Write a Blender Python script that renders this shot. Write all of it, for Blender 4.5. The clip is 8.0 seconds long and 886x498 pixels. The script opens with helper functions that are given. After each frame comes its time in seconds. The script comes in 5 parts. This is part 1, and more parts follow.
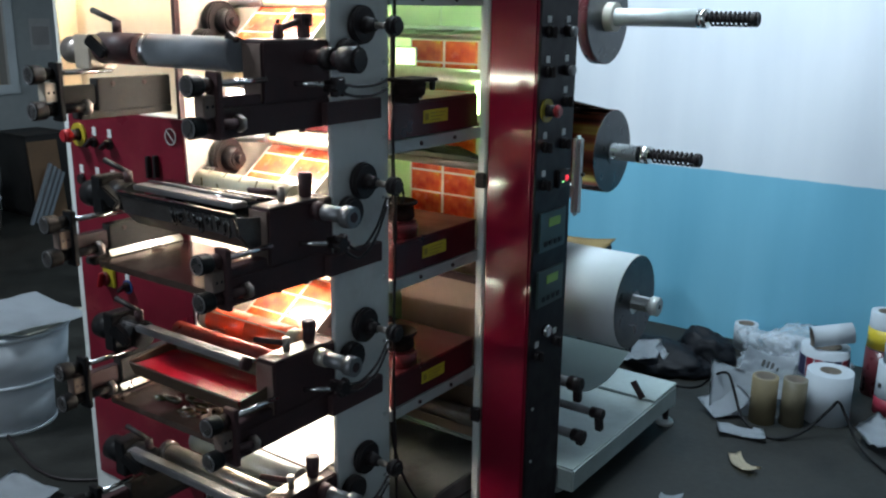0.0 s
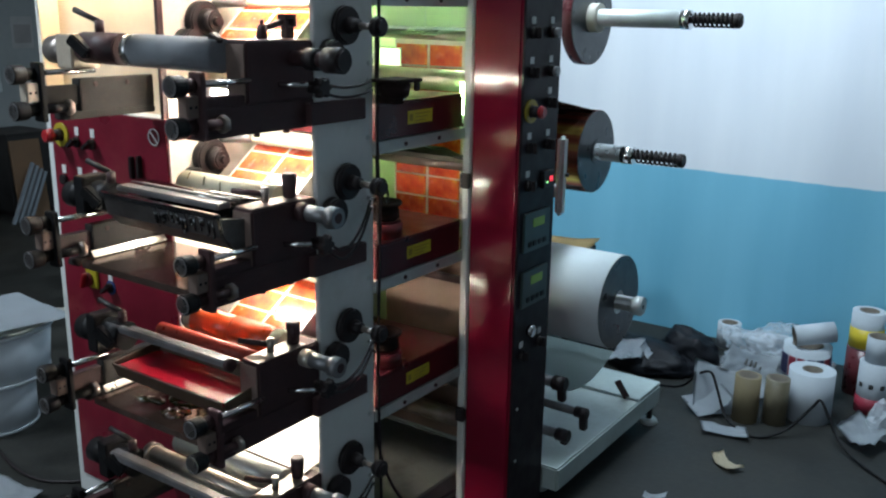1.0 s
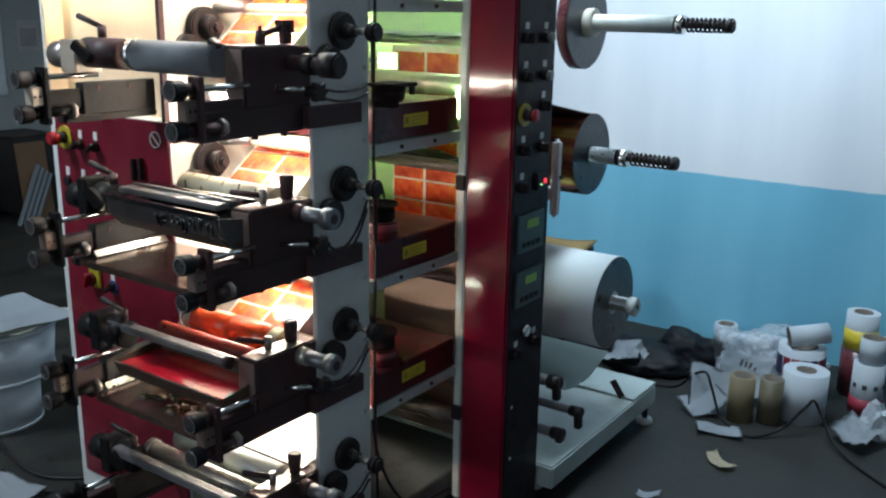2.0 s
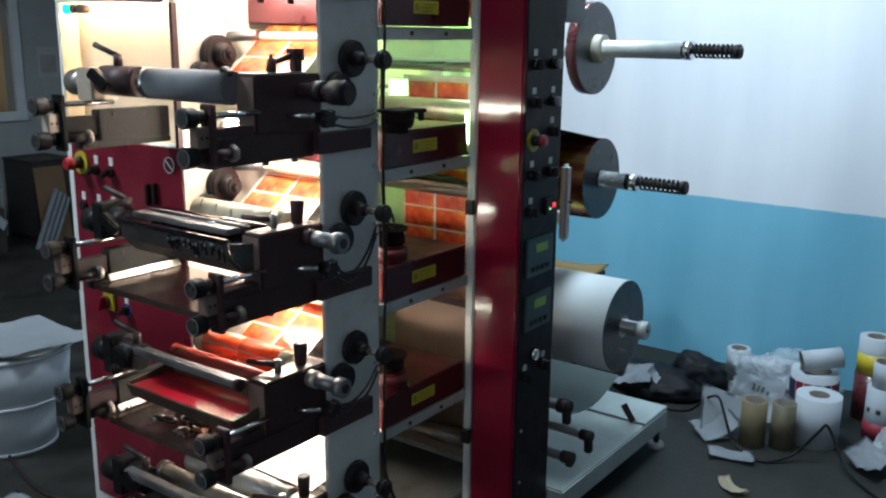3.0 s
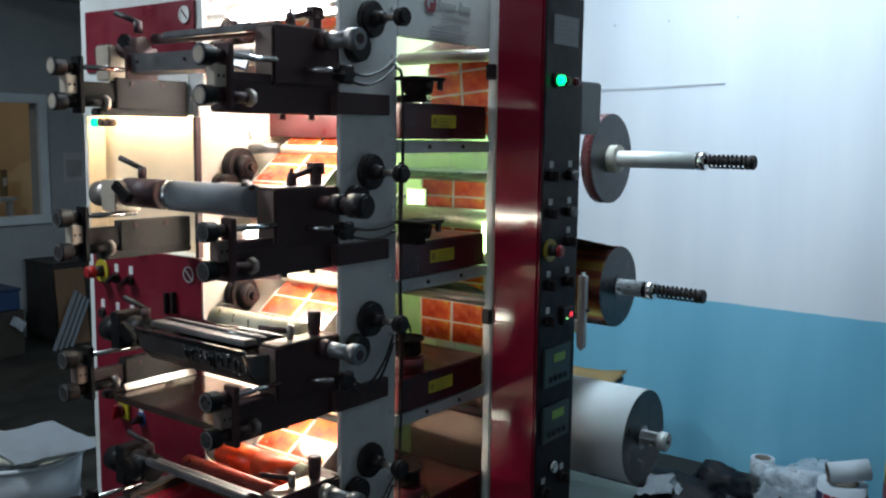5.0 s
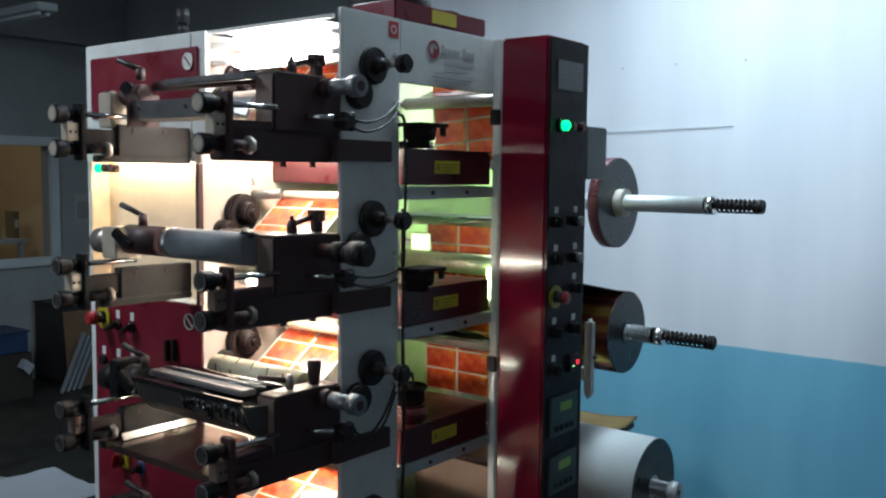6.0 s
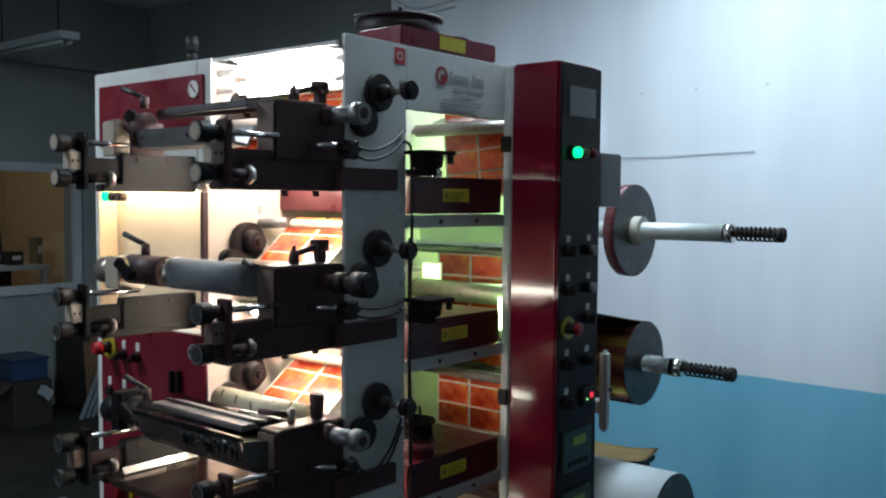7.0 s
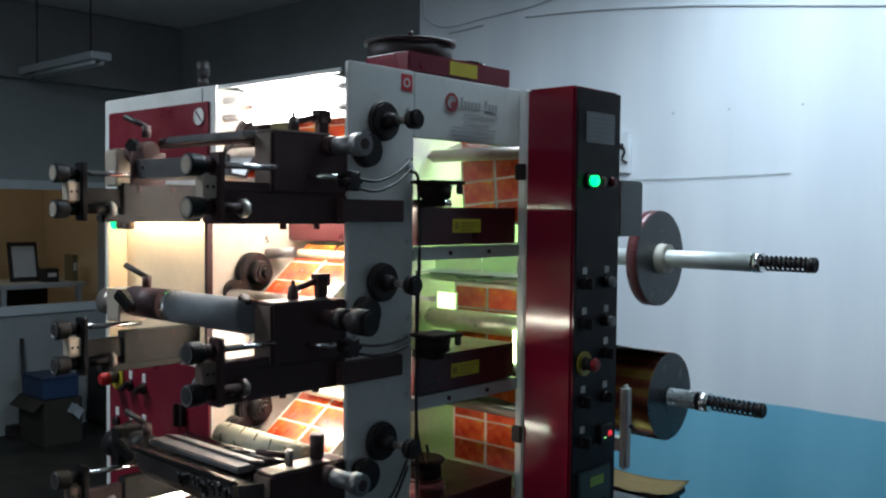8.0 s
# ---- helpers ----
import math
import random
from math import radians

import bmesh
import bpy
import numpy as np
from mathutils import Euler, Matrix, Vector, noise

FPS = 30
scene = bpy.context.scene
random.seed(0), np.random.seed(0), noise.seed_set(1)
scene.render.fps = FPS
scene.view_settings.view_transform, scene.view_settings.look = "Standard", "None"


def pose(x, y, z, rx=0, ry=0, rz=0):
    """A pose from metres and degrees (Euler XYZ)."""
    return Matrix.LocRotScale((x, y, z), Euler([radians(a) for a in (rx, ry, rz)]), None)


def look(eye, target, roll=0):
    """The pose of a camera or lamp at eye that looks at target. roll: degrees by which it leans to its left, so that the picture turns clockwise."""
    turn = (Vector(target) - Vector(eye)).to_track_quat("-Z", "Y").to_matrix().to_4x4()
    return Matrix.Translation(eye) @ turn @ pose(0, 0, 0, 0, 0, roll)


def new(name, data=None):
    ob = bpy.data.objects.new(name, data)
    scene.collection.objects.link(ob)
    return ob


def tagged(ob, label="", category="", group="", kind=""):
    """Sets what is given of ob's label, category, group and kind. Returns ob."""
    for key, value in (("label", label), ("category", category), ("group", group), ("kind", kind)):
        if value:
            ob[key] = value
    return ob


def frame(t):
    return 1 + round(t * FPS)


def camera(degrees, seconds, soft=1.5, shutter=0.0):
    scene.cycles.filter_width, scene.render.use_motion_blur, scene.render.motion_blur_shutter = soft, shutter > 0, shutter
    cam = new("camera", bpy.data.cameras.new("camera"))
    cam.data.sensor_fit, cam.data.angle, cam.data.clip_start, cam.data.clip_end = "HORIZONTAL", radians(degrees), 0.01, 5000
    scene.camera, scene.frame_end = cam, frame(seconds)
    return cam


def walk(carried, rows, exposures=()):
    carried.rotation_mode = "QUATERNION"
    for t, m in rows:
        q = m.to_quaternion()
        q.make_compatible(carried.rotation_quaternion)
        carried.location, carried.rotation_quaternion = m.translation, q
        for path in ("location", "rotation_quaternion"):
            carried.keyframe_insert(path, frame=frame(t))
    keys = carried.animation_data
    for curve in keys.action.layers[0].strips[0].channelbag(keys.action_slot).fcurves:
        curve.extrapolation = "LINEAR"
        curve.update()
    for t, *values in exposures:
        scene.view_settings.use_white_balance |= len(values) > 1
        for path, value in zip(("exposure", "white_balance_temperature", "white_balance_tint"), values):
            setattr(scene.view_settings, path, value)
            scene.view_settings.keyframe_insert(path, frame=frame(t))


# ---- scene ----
cam = camera(51.8, 8.0, soft=2.2)
PATH = [
    (0, (1.433, -1.535, 1.57), (0.305, 0.035, 1.058), 0.7),
    (0.5, (1.431, -1.536, 1.573), (0.323, 0.047, 1.059), 0.8),
    (1, (1.435, -1.535, 1.575), (0.334, 0.053, 1.061), 0.9),
    (2.5, (1.505, -1.569, 1.587), (0.38, 0.009, 1.092), 0.8),
    (3, (1.511, -1.567, 1.591), (0.365, 0.006, 1.131), 0.7),
    (3.5, (1.515, -1.566, 1.597), (0.348, 0.006, 1.188), 0.8),
    (4, (1.509, -1.57, 1.601), (0.331, 0.007, 1.25), 0.7),
    (4.5, (1.507, -1.572, 1.609), (0.32, 0.01, 1.312), 0.7),
    (6, (1.506, -1.525, 1.637), (0.279, 0.046, 1.475), 0.6),
    (6.5, (1.499, -1.498, 1.639), (0.256, 0.064, 1.508), 0.6),
    (7, (1.506, -1.453, 1.647), (0.232, 0.086, 1.538), 0.5),
    (7.5, (1.512, -1.393, 1.674), (0.201, 0.115, 1.573), 0.5),
    (8, (1.509, -1.337, 1.69), (0.167, 0.144, 1.61), 0.6),
]
walk(cam, [(t, look(eye, target, roll)) for t, eye, target, roll in PATH],
     exposures=[(0.0, 0.75), (2.5, 0.75), (4.5, 0.5), (6.0, 0.26), (8.0, 0.1)])

# ---- world and light ----
world = bpy.data.worlds.new("world")
scene.world = world
world.use_nodes = True
world.node_tree.nodes["Background"].inputs[0].default_value = (0.55, 0.75, 1.0, 1)
world.node_tree.nodes["Background"].inputs[1].default_value = 0.05
scene.view_settings.exposure = 0.12


def area(name, eye, target, sx, sy, watts, colour):
    d = bpy.data.lights.new(name, "AREA")
    d.shape, d.size, d.size_y, d.energy, d.color = "RECTANGLE", sx, sy, watts, colour
    ob = new(name, d)
    ob.matrix_world = look(eye, target)
    return ob


area("ceiling_light_beam", (0.08, 1.25, 3.09), (0.08, 1.3, 0), 0.3, 1.9, 62, (0.70, 0.87, 1.0))
area("ceiling_light_beam", (-1.9, -1.3, 3.09), (-1.9, -1.2, 0), 0.3, 1.1, 56, (0.78, 0.9, 1.0))
# Fill for the fronts, set in an unseen opening behind the camera.
area("front_fill_light", (0.9, -4.78, 1.95), (0.9, 0, 1.95), 2.1, 1.5, 20, (0.74, 0.88, 1.0))
area("office_light", (-6.7, 1.2, 3.15), (-6.7, 1.2, 0), 0.3, 1.2, 5.5, (1.0, 0.85, 0.65))


# ---- materials ----
def mat(name, colour, rough=0.5, metal=0.0, vary=0.12, scale=9.0, bump=0.0, bump_scale=120.0, stain=None, spec=0.5, coat=0.0, rand=0.0, wear=1.0):
    """A painted, metal or plastic surface: two scales of tone, roughness wear, fine relief."""
    m = bpy.data.materials.new(name)
    m.use_nodes = True
    nt = m.node_tree
    N, L = nt.nodes, nt.links
    b = N["Principled BSDF"]
    b.inputs["Metallic"].default_value = metal
    b.inputs["Specular IOR Level"].default_value = spec
    b.inputs["Coat Weight"].default_value = coat
    b.inputs["Coat Roughness"].default_value = 0.12
    geo = N.new("ShaderNodeNewGeometry")
    big, fine = N.new("ShaderNodeTexNoise"), N.new("ShaderNodeTexNoise")
    for n, s, d in ((big, scale, 5), (fine, scale * 9, 3)):
        n.inputs["Scale"].default_value, n.inputs["Detail"].default_value = s, d
        L.new(geo.outputs["Position"], n.inputs["Vector"])
    add = N.new("ShaderNodeMath")
    add.operation = "MULTIPLY_ADD"
    L.new(fine.outputs[0], add.inputs[0])
    add.inputs[1].default_value = 0.4
    L.new(big.outputs[0], add.inputs[2])
    ramp = N.new("ShaderNodeValToRGB")
    lo = [c * (1 - vary) for c in colour]
    hi = [min(1, c * (1 + vary)) for c in colour]
    ramp.color_ramp.elements[0].position, ramp.color_ramp.elements[1].position = 0.45, 0.95
    ramp.color_ramp.elements[0].color, ramp.color_ramp.elements[1].color = (*lo, 1), (*hi, 1)
    L.new(add.outputs[0], ramp.inputs[0])
    out = ramp.outputs[0]
    if stain:
        sn = N.new("ShaderNodeTexNoise")
        sn.inputs["Scale"].default_value, sn.inputs["Detail"].default_value = scale * 0.6, 8
        sn.inputs["Roughness"].default_value = 0.7
        L.new(geo.outputs["Position"], sn.inputs["Vector"])
        sr = N.new("ShaderNodeValToRGB")
        sr.color_ramp.elements[0].position, sr.color_ramp.elements[1].position = 0.52, 0.72
        L.new(sn.outputs[0], sr.inputs[0])
        mx = N.new("ShaderNodeMix")
        mx.data_type = "RGBA"
        L.new(sr.outputs[0], mx.inputs[0])
        L.new(out, mx.inputs[6])
        mx.inputs[7].default_value = (*stain, 1)
        out = mx.outputs[2]
    if rand:
        info = N.new("ShaderNodeObjectInfo")
        hsv = N.new("ShaderNodeHueSaturation")
        mr = N.new("ShaderNodeMapRange")
        mr.inputs[3].default_value, mr.inputs[4].default_value = 1 - rand, 1 + rand
        L.new(info.outputs["Random"], mr.inputs[0])
        L.new(mr.outputs[0], hsv.inputs["Value"])
        L.new(out, hsv.inputs["Color"])
        out = hsv.outputs[0]
    L.new(out, b.inputs["Base Color"])
    rr = N.new("ShaderNodeMapRange")
    rr.inputs[1].default_value, rr.inputs[2].default_value = 0.3, 0.7
    rr.inputs[3].default_value, rr.inputs[4].default_value = max(0.03, rough - 0.08 * wear), min(1, rough + 0.1 * wear)
    L.new(big.outputs[0], rr.inputs[0])
    L.new(rr.outputs[0], b.inputs["Roughness"])
    if bump:
        bn = N.new("ShaderNodeTexNoise")
        bn.inputs["Scale"].default_value, bn.inputs["Detail"].default_value = bump_scale, 4
        L.new(geo.outputs["Position"], bn.inputs["Vector"])
        bp = N.new("ShaderNodeBump")
        bp.inputs["Strength"].default_value, bp.inputs["Distance"].default_value = bump, 0.004
        L.new(bn.outputs[0], bp.inputs["Height"])
        L.new(bp.outputs[0], b.inputs["Normal"])
    return m


def glow(name, colour, strength):
    m = bpy.data.materials.new(name)
    m.use_nodes = True
    b = m.node_tree.nodes["Principled BSDF"]
    b.inputs["Base Color"].default_value = (*colour, 1)
    b.inputs["Emission Color"].default_value = (*colour, 1)
    b.inputs["Emission Strength"].default_value = strength
    return m


def glass(name, tint=(1, 1, 1), rough=0.03):
    m = bpy.data.materials.new(name)
    m.use_nodes = True
    b = m.node_tree.nodes["Principled BSDF"]
    b.inputs["Base Color"].default_value = (*tint, 1)
    b.inputs["Roughness"].default_value = rough
    b.inputs["Transmission Weight"].default_value = 1.0
    b.inputs["IOR"].default_value = 1.3
    return m


WHITE = mat("machine_white_paint", (0.62, 0.64, 0.63), 0.38, vary=0.06, scale=6, bump=0.06, stain=(0.5, 0.5, 0.47))
CREAM = mat("cream_enamel_paint", (0.66, 0.59, 0.52), 0.4, vary=0.06, scale=7, stain=(0.58, 0.5, 0.41))
RED = mat("dark_red_enamel", (0.185, 0.007, 0.024), 0.12, vary=0.06, scale=3, coat=0.0, wear=0.12)
REDBOX = mat("dark_red_dryer_paint", (0.055, 0.005, 0.008), 0.34, vary=0.15, scale=12)
PANEL = mat("dark_control_panel", (0.013, 0.008, 0.011), 0.45, vary=0.15, scale=20, spec=0.2)
BLACK = mat("black_plastic", (0.016, 0.012, 0.013), 0.5, vary=0.25, scale=30, bump=0.1, spec=0.3)
IRON = mat("blackened_steel", (0.052, 0.026, 0.028), 0.55, 0.0, vary=0.25, scale=16, bump=0.08, stain=(0.055, 0.03, 0.028), spec=0.3)
STEEL = mat("brushed_steel", (0.33, 0.29, 0.265), 0.38, 0.8, vary=0.15, scale=18, bump=0.05, stain=(0.25, 0.18, 0.13))
BROWNSTEEL = mat("brown_worn_steel", (0.17, 0.12, 0.10), 0.5, 0.2, vary=0.2, scale=20)
CHROME = mat("polished_chrome", (0.72, 0.72, 0.72), 0.16, 1.0, vary=0.08, scale=25)
DULL = mat("dull_grey_steel", (0.24, 0.24, 0.25), 0.42, 0.7, vary=0.15, scale=25)
ALU = mat("dull_aluminium", (0.5, 0.53, 0.52), 0.42, 0.25, vary=0.1, scale=20)
RUBBER = mat("grey_rubber", (0.17, 0.185, 0.205), 0.62, vary=0.1, scale=25, bump=0.06, spec=0.35)
YELLOW = mat("yellow_label", (0.45, 0.38, 0.02), 0.5, vary=0.08, scale=30)
INK = mat("dark_label_print", (0.04, 0.04, 0.04), 0.6)
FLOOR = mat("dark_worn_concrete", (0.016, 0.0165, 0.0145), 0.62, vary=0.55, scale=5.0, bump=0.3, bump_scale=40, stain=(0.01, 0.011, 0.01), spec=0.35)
CEIL = mat("grey_ceiling_plaster", (0.62, 0.63, 0.63), 0.9, vary=0.1, scale=2)


# ---- mesh helpers ----
def box(bm, x0, x1, y0, y1, z0, z1, bevel=0.0):
    r = bmesh.ops.create_cube(bm, size=1)
    vs = r["verts"]
    for v in vs:
        v.co = Vector(((x0 + x1) / 2 + v.co.x * (x1 - x0), (y0 + y1) / 2 + v.co.y * (y1 - y0), (z0 + z1) / 2 + v.co.z * (z1 - z0)))
    if bevel:
        es = list({e for v in vs for e in v.link_edges})
        bmesh.ops.bevel(bm, geom=es, offset=bevel, segments=2, affect="EDGES", clamp_overlap=True)
    return bm


def cyl(bm, p, q, r, r2=None, seg=28, bevel=0.0):
    p, q = Vector(p), Vector(q)
    d = q - p
    m = Matrix.Translation((p + q) / 2) @ d.to_track_quat("Z", "Y").to_matrix().to_4x4()
    res = bmesh.ops.create_cone(bm, cap_ends=True, segments=seg, radius1=r, radius2=r if r2 is None else r2, depth=d.length, matrix=m)
    for f in {f for v in res["verts"] for f in v.link_faces}:
        f.smooth = len(f.verts) == 4
    if bevel:
        caps = [e for v in res["verts"] for e in v.link_edges if any(len(f.verts) > 4 for f in e.link_faces)]
        cut = bmesh.ops.bevel(bm, geom=list(set(caps)), offset=bevel, segments=2, affect="EDGES", clamp_overlap=True)
        for f in cut["faces"]:
            f.smooth = False
    return bm


def ring(bm, c, axis, r_out, r_in, length, seg=36):
    """A tube with walls: core, roll of material, collar. c is the middle of one end."""
    ax = Vector(axis).normalized()
    q = ax.to_track_quat("Z", "Y").to_matrix()
    rows = []
    for r, h in ((r_in, 0), (r_out, 0), (r_out, length), (r_in, length)):
        rows.append([bm.verts.new(Vector(c) + q @ Vector((r * math.cos(a), r * math.sin(a), h))) for a in [2 * math.pi * k / seg for k in range(seg)]])
    for i in range(4):
        a, b = rows[i], rows[(i + 1) % 4]
        for k in range(seg):
            f = bm.faces.new((a[k], a[(k + 1) % seg], b[(k + 1) % seg], b[k]))
            f.smooth = i in (1, 3)
    return bm


def tube(bm, pts, r, seg=10):
    """A round cable or hose along points."""
    pts = [Vector(p) for p in pts]
    fine = []
    for i in range(len(pts) - 1):
        a, b, c, d = pts[max(i - 1, 0)], pts[i], pts[i + 1], pts[min(i + 2, len(pts) - 1)]
        for k in range(6):
            t = k / 6
            fine.append(0.5 * ((2 * b) + (c - a) * t + (2 * a - 5 * b + 4 * c - d) * t * t + (3 * b - a - 3 * c + d) * t ** 3))
    fine.append(pts[-1])
    rows = []
    for i, p in enumerate(fine):
        d = (fine[min(i + 1, len(fine) - 1)] - fine[max(i - 1, 0)]).normalized()
        q = d.to_track_quat("Z", "Y").to_matrix()
        rows.append([bm.verts.new(p + q @ Vector((r * math.cos(2 * math.pi * k / seg), r * math.sin(2 * math.pi * k / seg), 0))) for k in range(seg)])
    for a, b in zip(rows, rows[1:]):
        for k in range(seg):
            bm.faces.new((a[k], a[(k + 1) % seg], b[(k + 1) % seg], b[k])).smooth = True
    bm.faces.new(rows[0][::-1])
    bm.faces.new(rows[-1])
    return bm


def finish(bm, name, material):
    bmesh.ops.recalc_face_normals(bm, faces=bm.faces)
    me = bpy.data.meshes.new(name)
    bm.to_mesh(me)
    bm.free()
    for m in material if isinstance(material, (list, tuple)) else [material]:
        me.materials.append(m)
    return me


def part(name, bm, material, parent, label=""):
    ob = new(name, finish(bm, name, material))
    ob.parent = parent
    return tagged(ob, label)


def thing(name, label, category, group="", kind="", at=(0, 0, 0)):
    ob = new(name)
    ob.location = at
    ob.empty_display_size = 0.05
    return tagged(ob, label, category, group, kind)


def solid(name, bm, material, label, category, group="", kind=""):
    return tagged(new(name, finish(bm, name, material)), label, category, group, kind)


def nb():
    return bmesh.new()


def bx(*a, **k):
    return box(bmesh.new(), *a, **k)


def cy(*a, **k):
    return cyl(bmesh.new(), *a, **k)


def transformed(bm, m):
    bmesh.ops.transform(bm, matrix=m, verts=bm.verts)
    return bm


# ---- the room ----
WALLY, WALLX = 2.764, -5.4


def wall_paint():
    m = bpy.data.materials.new("two_tone_wall_paint")
    m.use_nodes = True
    N, L = m.node_tree.nodes, m.node_tree.links
    b = N["Principled BSDF"]
    geo, sep = N.new("ShaderNodeNewGeometry"), N.new("ShaderNodeSeparateXYZ")
    L.new(geo.outputs["Position"], sep.inputs[0])
    n1, n2, n3 = (N.new("ShaderNodeTexNoise") for _ in range(3))
    for n, s, d in ((n1, 1.3, 6), (n2, 14, 4), (n3, 60, 3)):
        n.inputs["Scale"].default_value, n.inputs["Detail"].default_value = s, d
    stretch = N.new("ShaderNodeMapping")
    stretch.inputs["Scale"].default_value = (2.2, 2.2, 0.35)
    L.new(geo.outputs["Position"], stretch.inputs[0])
    L.new(stretch.outputs[0], n1.inputs["Vector"])
    for n in (n2, n3):
        L.new(geo.outputs["Position"], n.inputs["Vector"])
    wob = N.new("ShaderNodeMath")
    wob.operation = "MULTIPLY_ADD"
    L.new(n2.outputs[0], wob.inputs[0])
    wob.inputs[1].default_value = 0.012
    L.new(sep.outputs[2], wob.inputs[2])
    step = N.new("ShaderNodeMapRange")
    step.inputs[1].default_value, step.inputs[2].default_value = 0.828, 0.834
    L.new(wob.outputs[0], step.inputs[0])
    cols = []
    for lo, hi in (((0.155, 0.44, 0.6), (0.22, 0.545, 0.71)), ((0.66, 0.70, 0.76), (0.80, 0.83, 0.87))):
        r = N.new("ShaderNodeValToRGB")
        r.color_ramp.elements[0].position, r.color_ramp.elements[1].position = 0.3, 0.7
        r.color_ramp.elements[0].color, r.color_ramp.elements[1].color = (*lo, 1), (*hi, 1)
        L.new(n1.outputs[0], r.inputs[0])
        cols.append(r)
    mx = N.new("ShaderNodeMix")
    mx.data_type = "RGBA"
    L.new(step.outputs[0], mx.inputs[0])
    L.new(cols[0].outputs[0], mx.inputs[6])
    L.new(cols[1].outputs[0], mx.inputs[7])
    L.new(mx.outputs[2], b.inputs["Base Color"])
    rg = N.new("ShaderNodeMapRange")
    rg.inputs[3].default_value, rg.inputs[4].default_value = 0.42, 0.75
    L.new(step.outputs[0], rg.inputs[0])
    L.new(rg.outputs[0], b.inputs["Roughness"])
    bp = N.new("ShaderNodeBump")
    bp.inputs["Strength"].default_value, bp.inputs["Distance"].default_value = 0.25, 0.004
    L.new(n2.outputs[0], bp.inputs["Height"])
    L.new(bp.outputs[0], b.inputs["Normal"])
    return m


WALL = wall_paint()
GREYWALL = mat("grey_green_wall_paint", (0.23, 0.25, 0.255), 0.75, vary=0.12, scale=2.0, bump=0.15, bump_scale=14)
TANWALL = mat("tan_office_wall", (0.62, 0.5, 0.33), 0.8, vary=0.08, scale=2.0)
PALEGREY = mat("pale_grey_wall_paint", (0.33, 0.35, 0.36), 0.8, vary=0.1, scale=2.0, bump=0.15, bump_scale=14)
GREYTRIM = mat("grey_window_frame_paint", (0.42, 0.46, 0.48), 0.5, vary=0.08, scale=6)

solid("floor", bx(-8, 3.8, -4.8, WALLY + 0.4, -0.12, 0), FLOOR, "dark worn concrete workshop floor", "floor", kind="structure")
solid("wall_north", bx(-2.42, 3.8, WALLY, WALLY + 0.4, 0, 3.2), WALL, "white plaster wall with a pale blue lower band", "wall", kind="structure")
solid("wall_recess", bx(WALLX - 0.15, -2.421, WALLY + 0.12, WALLY + 0.4, 0, 3.2), GREYWALL, "dim grey wall set back beside the white wall", "wall", kind="structure")
# Unseen opening added here to hold the front fill lamp.
bm = nb()
box(bm, -8, -0.2, -5.0, -4.8, 0, 3.2)
box(bm, 2.0, 4.0, -5.0, -4.8, 0, 3.2)
box(bm, -0.2, 2.0, -5.0, -4.8, 0, 1.15)
box(bm, -0.2, 2.0, -5.0, -4.8, 2.75, 3.2)
solid("wall_south", bm, PALEGREY, "plain grey workshop wall with an unseen opening for the fill lamp", "wall", kind="structure")
solid("wall_east", bx(3.8, 4.0, -4.8, WALLY + 0.4, 0, 3.2), PALEGREY, "plain grey workshop wall", "wall", kind="structure")
solid("ceiling", bx(-8, 4.0, -5, WALLY + 0.4, 3.2, 3.3), CEIL, "dark grey plaster ceiling", "ceiling", kind="structure")
# the far wall with a window to a lit office
bm = nb()
box(bm, WALLX - 0.15, WALLX, -4.8, -0.6, 0, 3.2)
box(bm, WALLX - 0.15, WALLX, 2.27, WALLY + 0.119, 0, 3.2)
box(bm, WALLX - 0.15, WALLX, -0.6, 2.27, 0, 0.93)
box(bm, WALLX - 0.15, WALLX, -0.6, 2.27, 1.85, 3.2)
solid("wall_west", bm, GREYWALL, "dim grey partition wall with a wide office window", "wall", kind="structure")
solid("beam", bx(WALLX + 0.002, WALLX + 0.12, -4.8, WALLY + 0.117, 2.64, 3.19), mat("dark_ceiling_beam", (0.2, 0.205, 0.21), 0.8, scale=3), "dark beam under the ceiling along the partition", "beam", kind="structure")
win = thing("window_1", "grey-framed office window with dark lower panel", "window", kind="structure")
for a in ((-0.66, 2.33, 0.89, 0.96), (-0.66, 2.33, 1.83, 1.90)):
    part("window_frame", bx(WALLX - 0.02, WALLX + 0.03, a[0], a[1], a[2], a[3], bevel=0.004), GREYTRIM, win)
for y in (-0.62, 0.83, 2.29):
    part("window_frame", bx(WALLX - 0.018, WALLX + 0.028, y - 0.035, y + 0.035, 0.96, 1.83, bevel=0.004), GREYTRIM, win)
# the office behind
bm = nb()
box(bm, -8.0, -7.9, -4.8, WALLY + 0.119, 0, 3.2)
box(bm, -8.0, WALLX - 0.1505, WALLY + 0.12, WALLY + 0.4, 0, 3.2)
solid("wall_office", bm, TANWALL, "tan painted office wall", "wall", kind="structure")

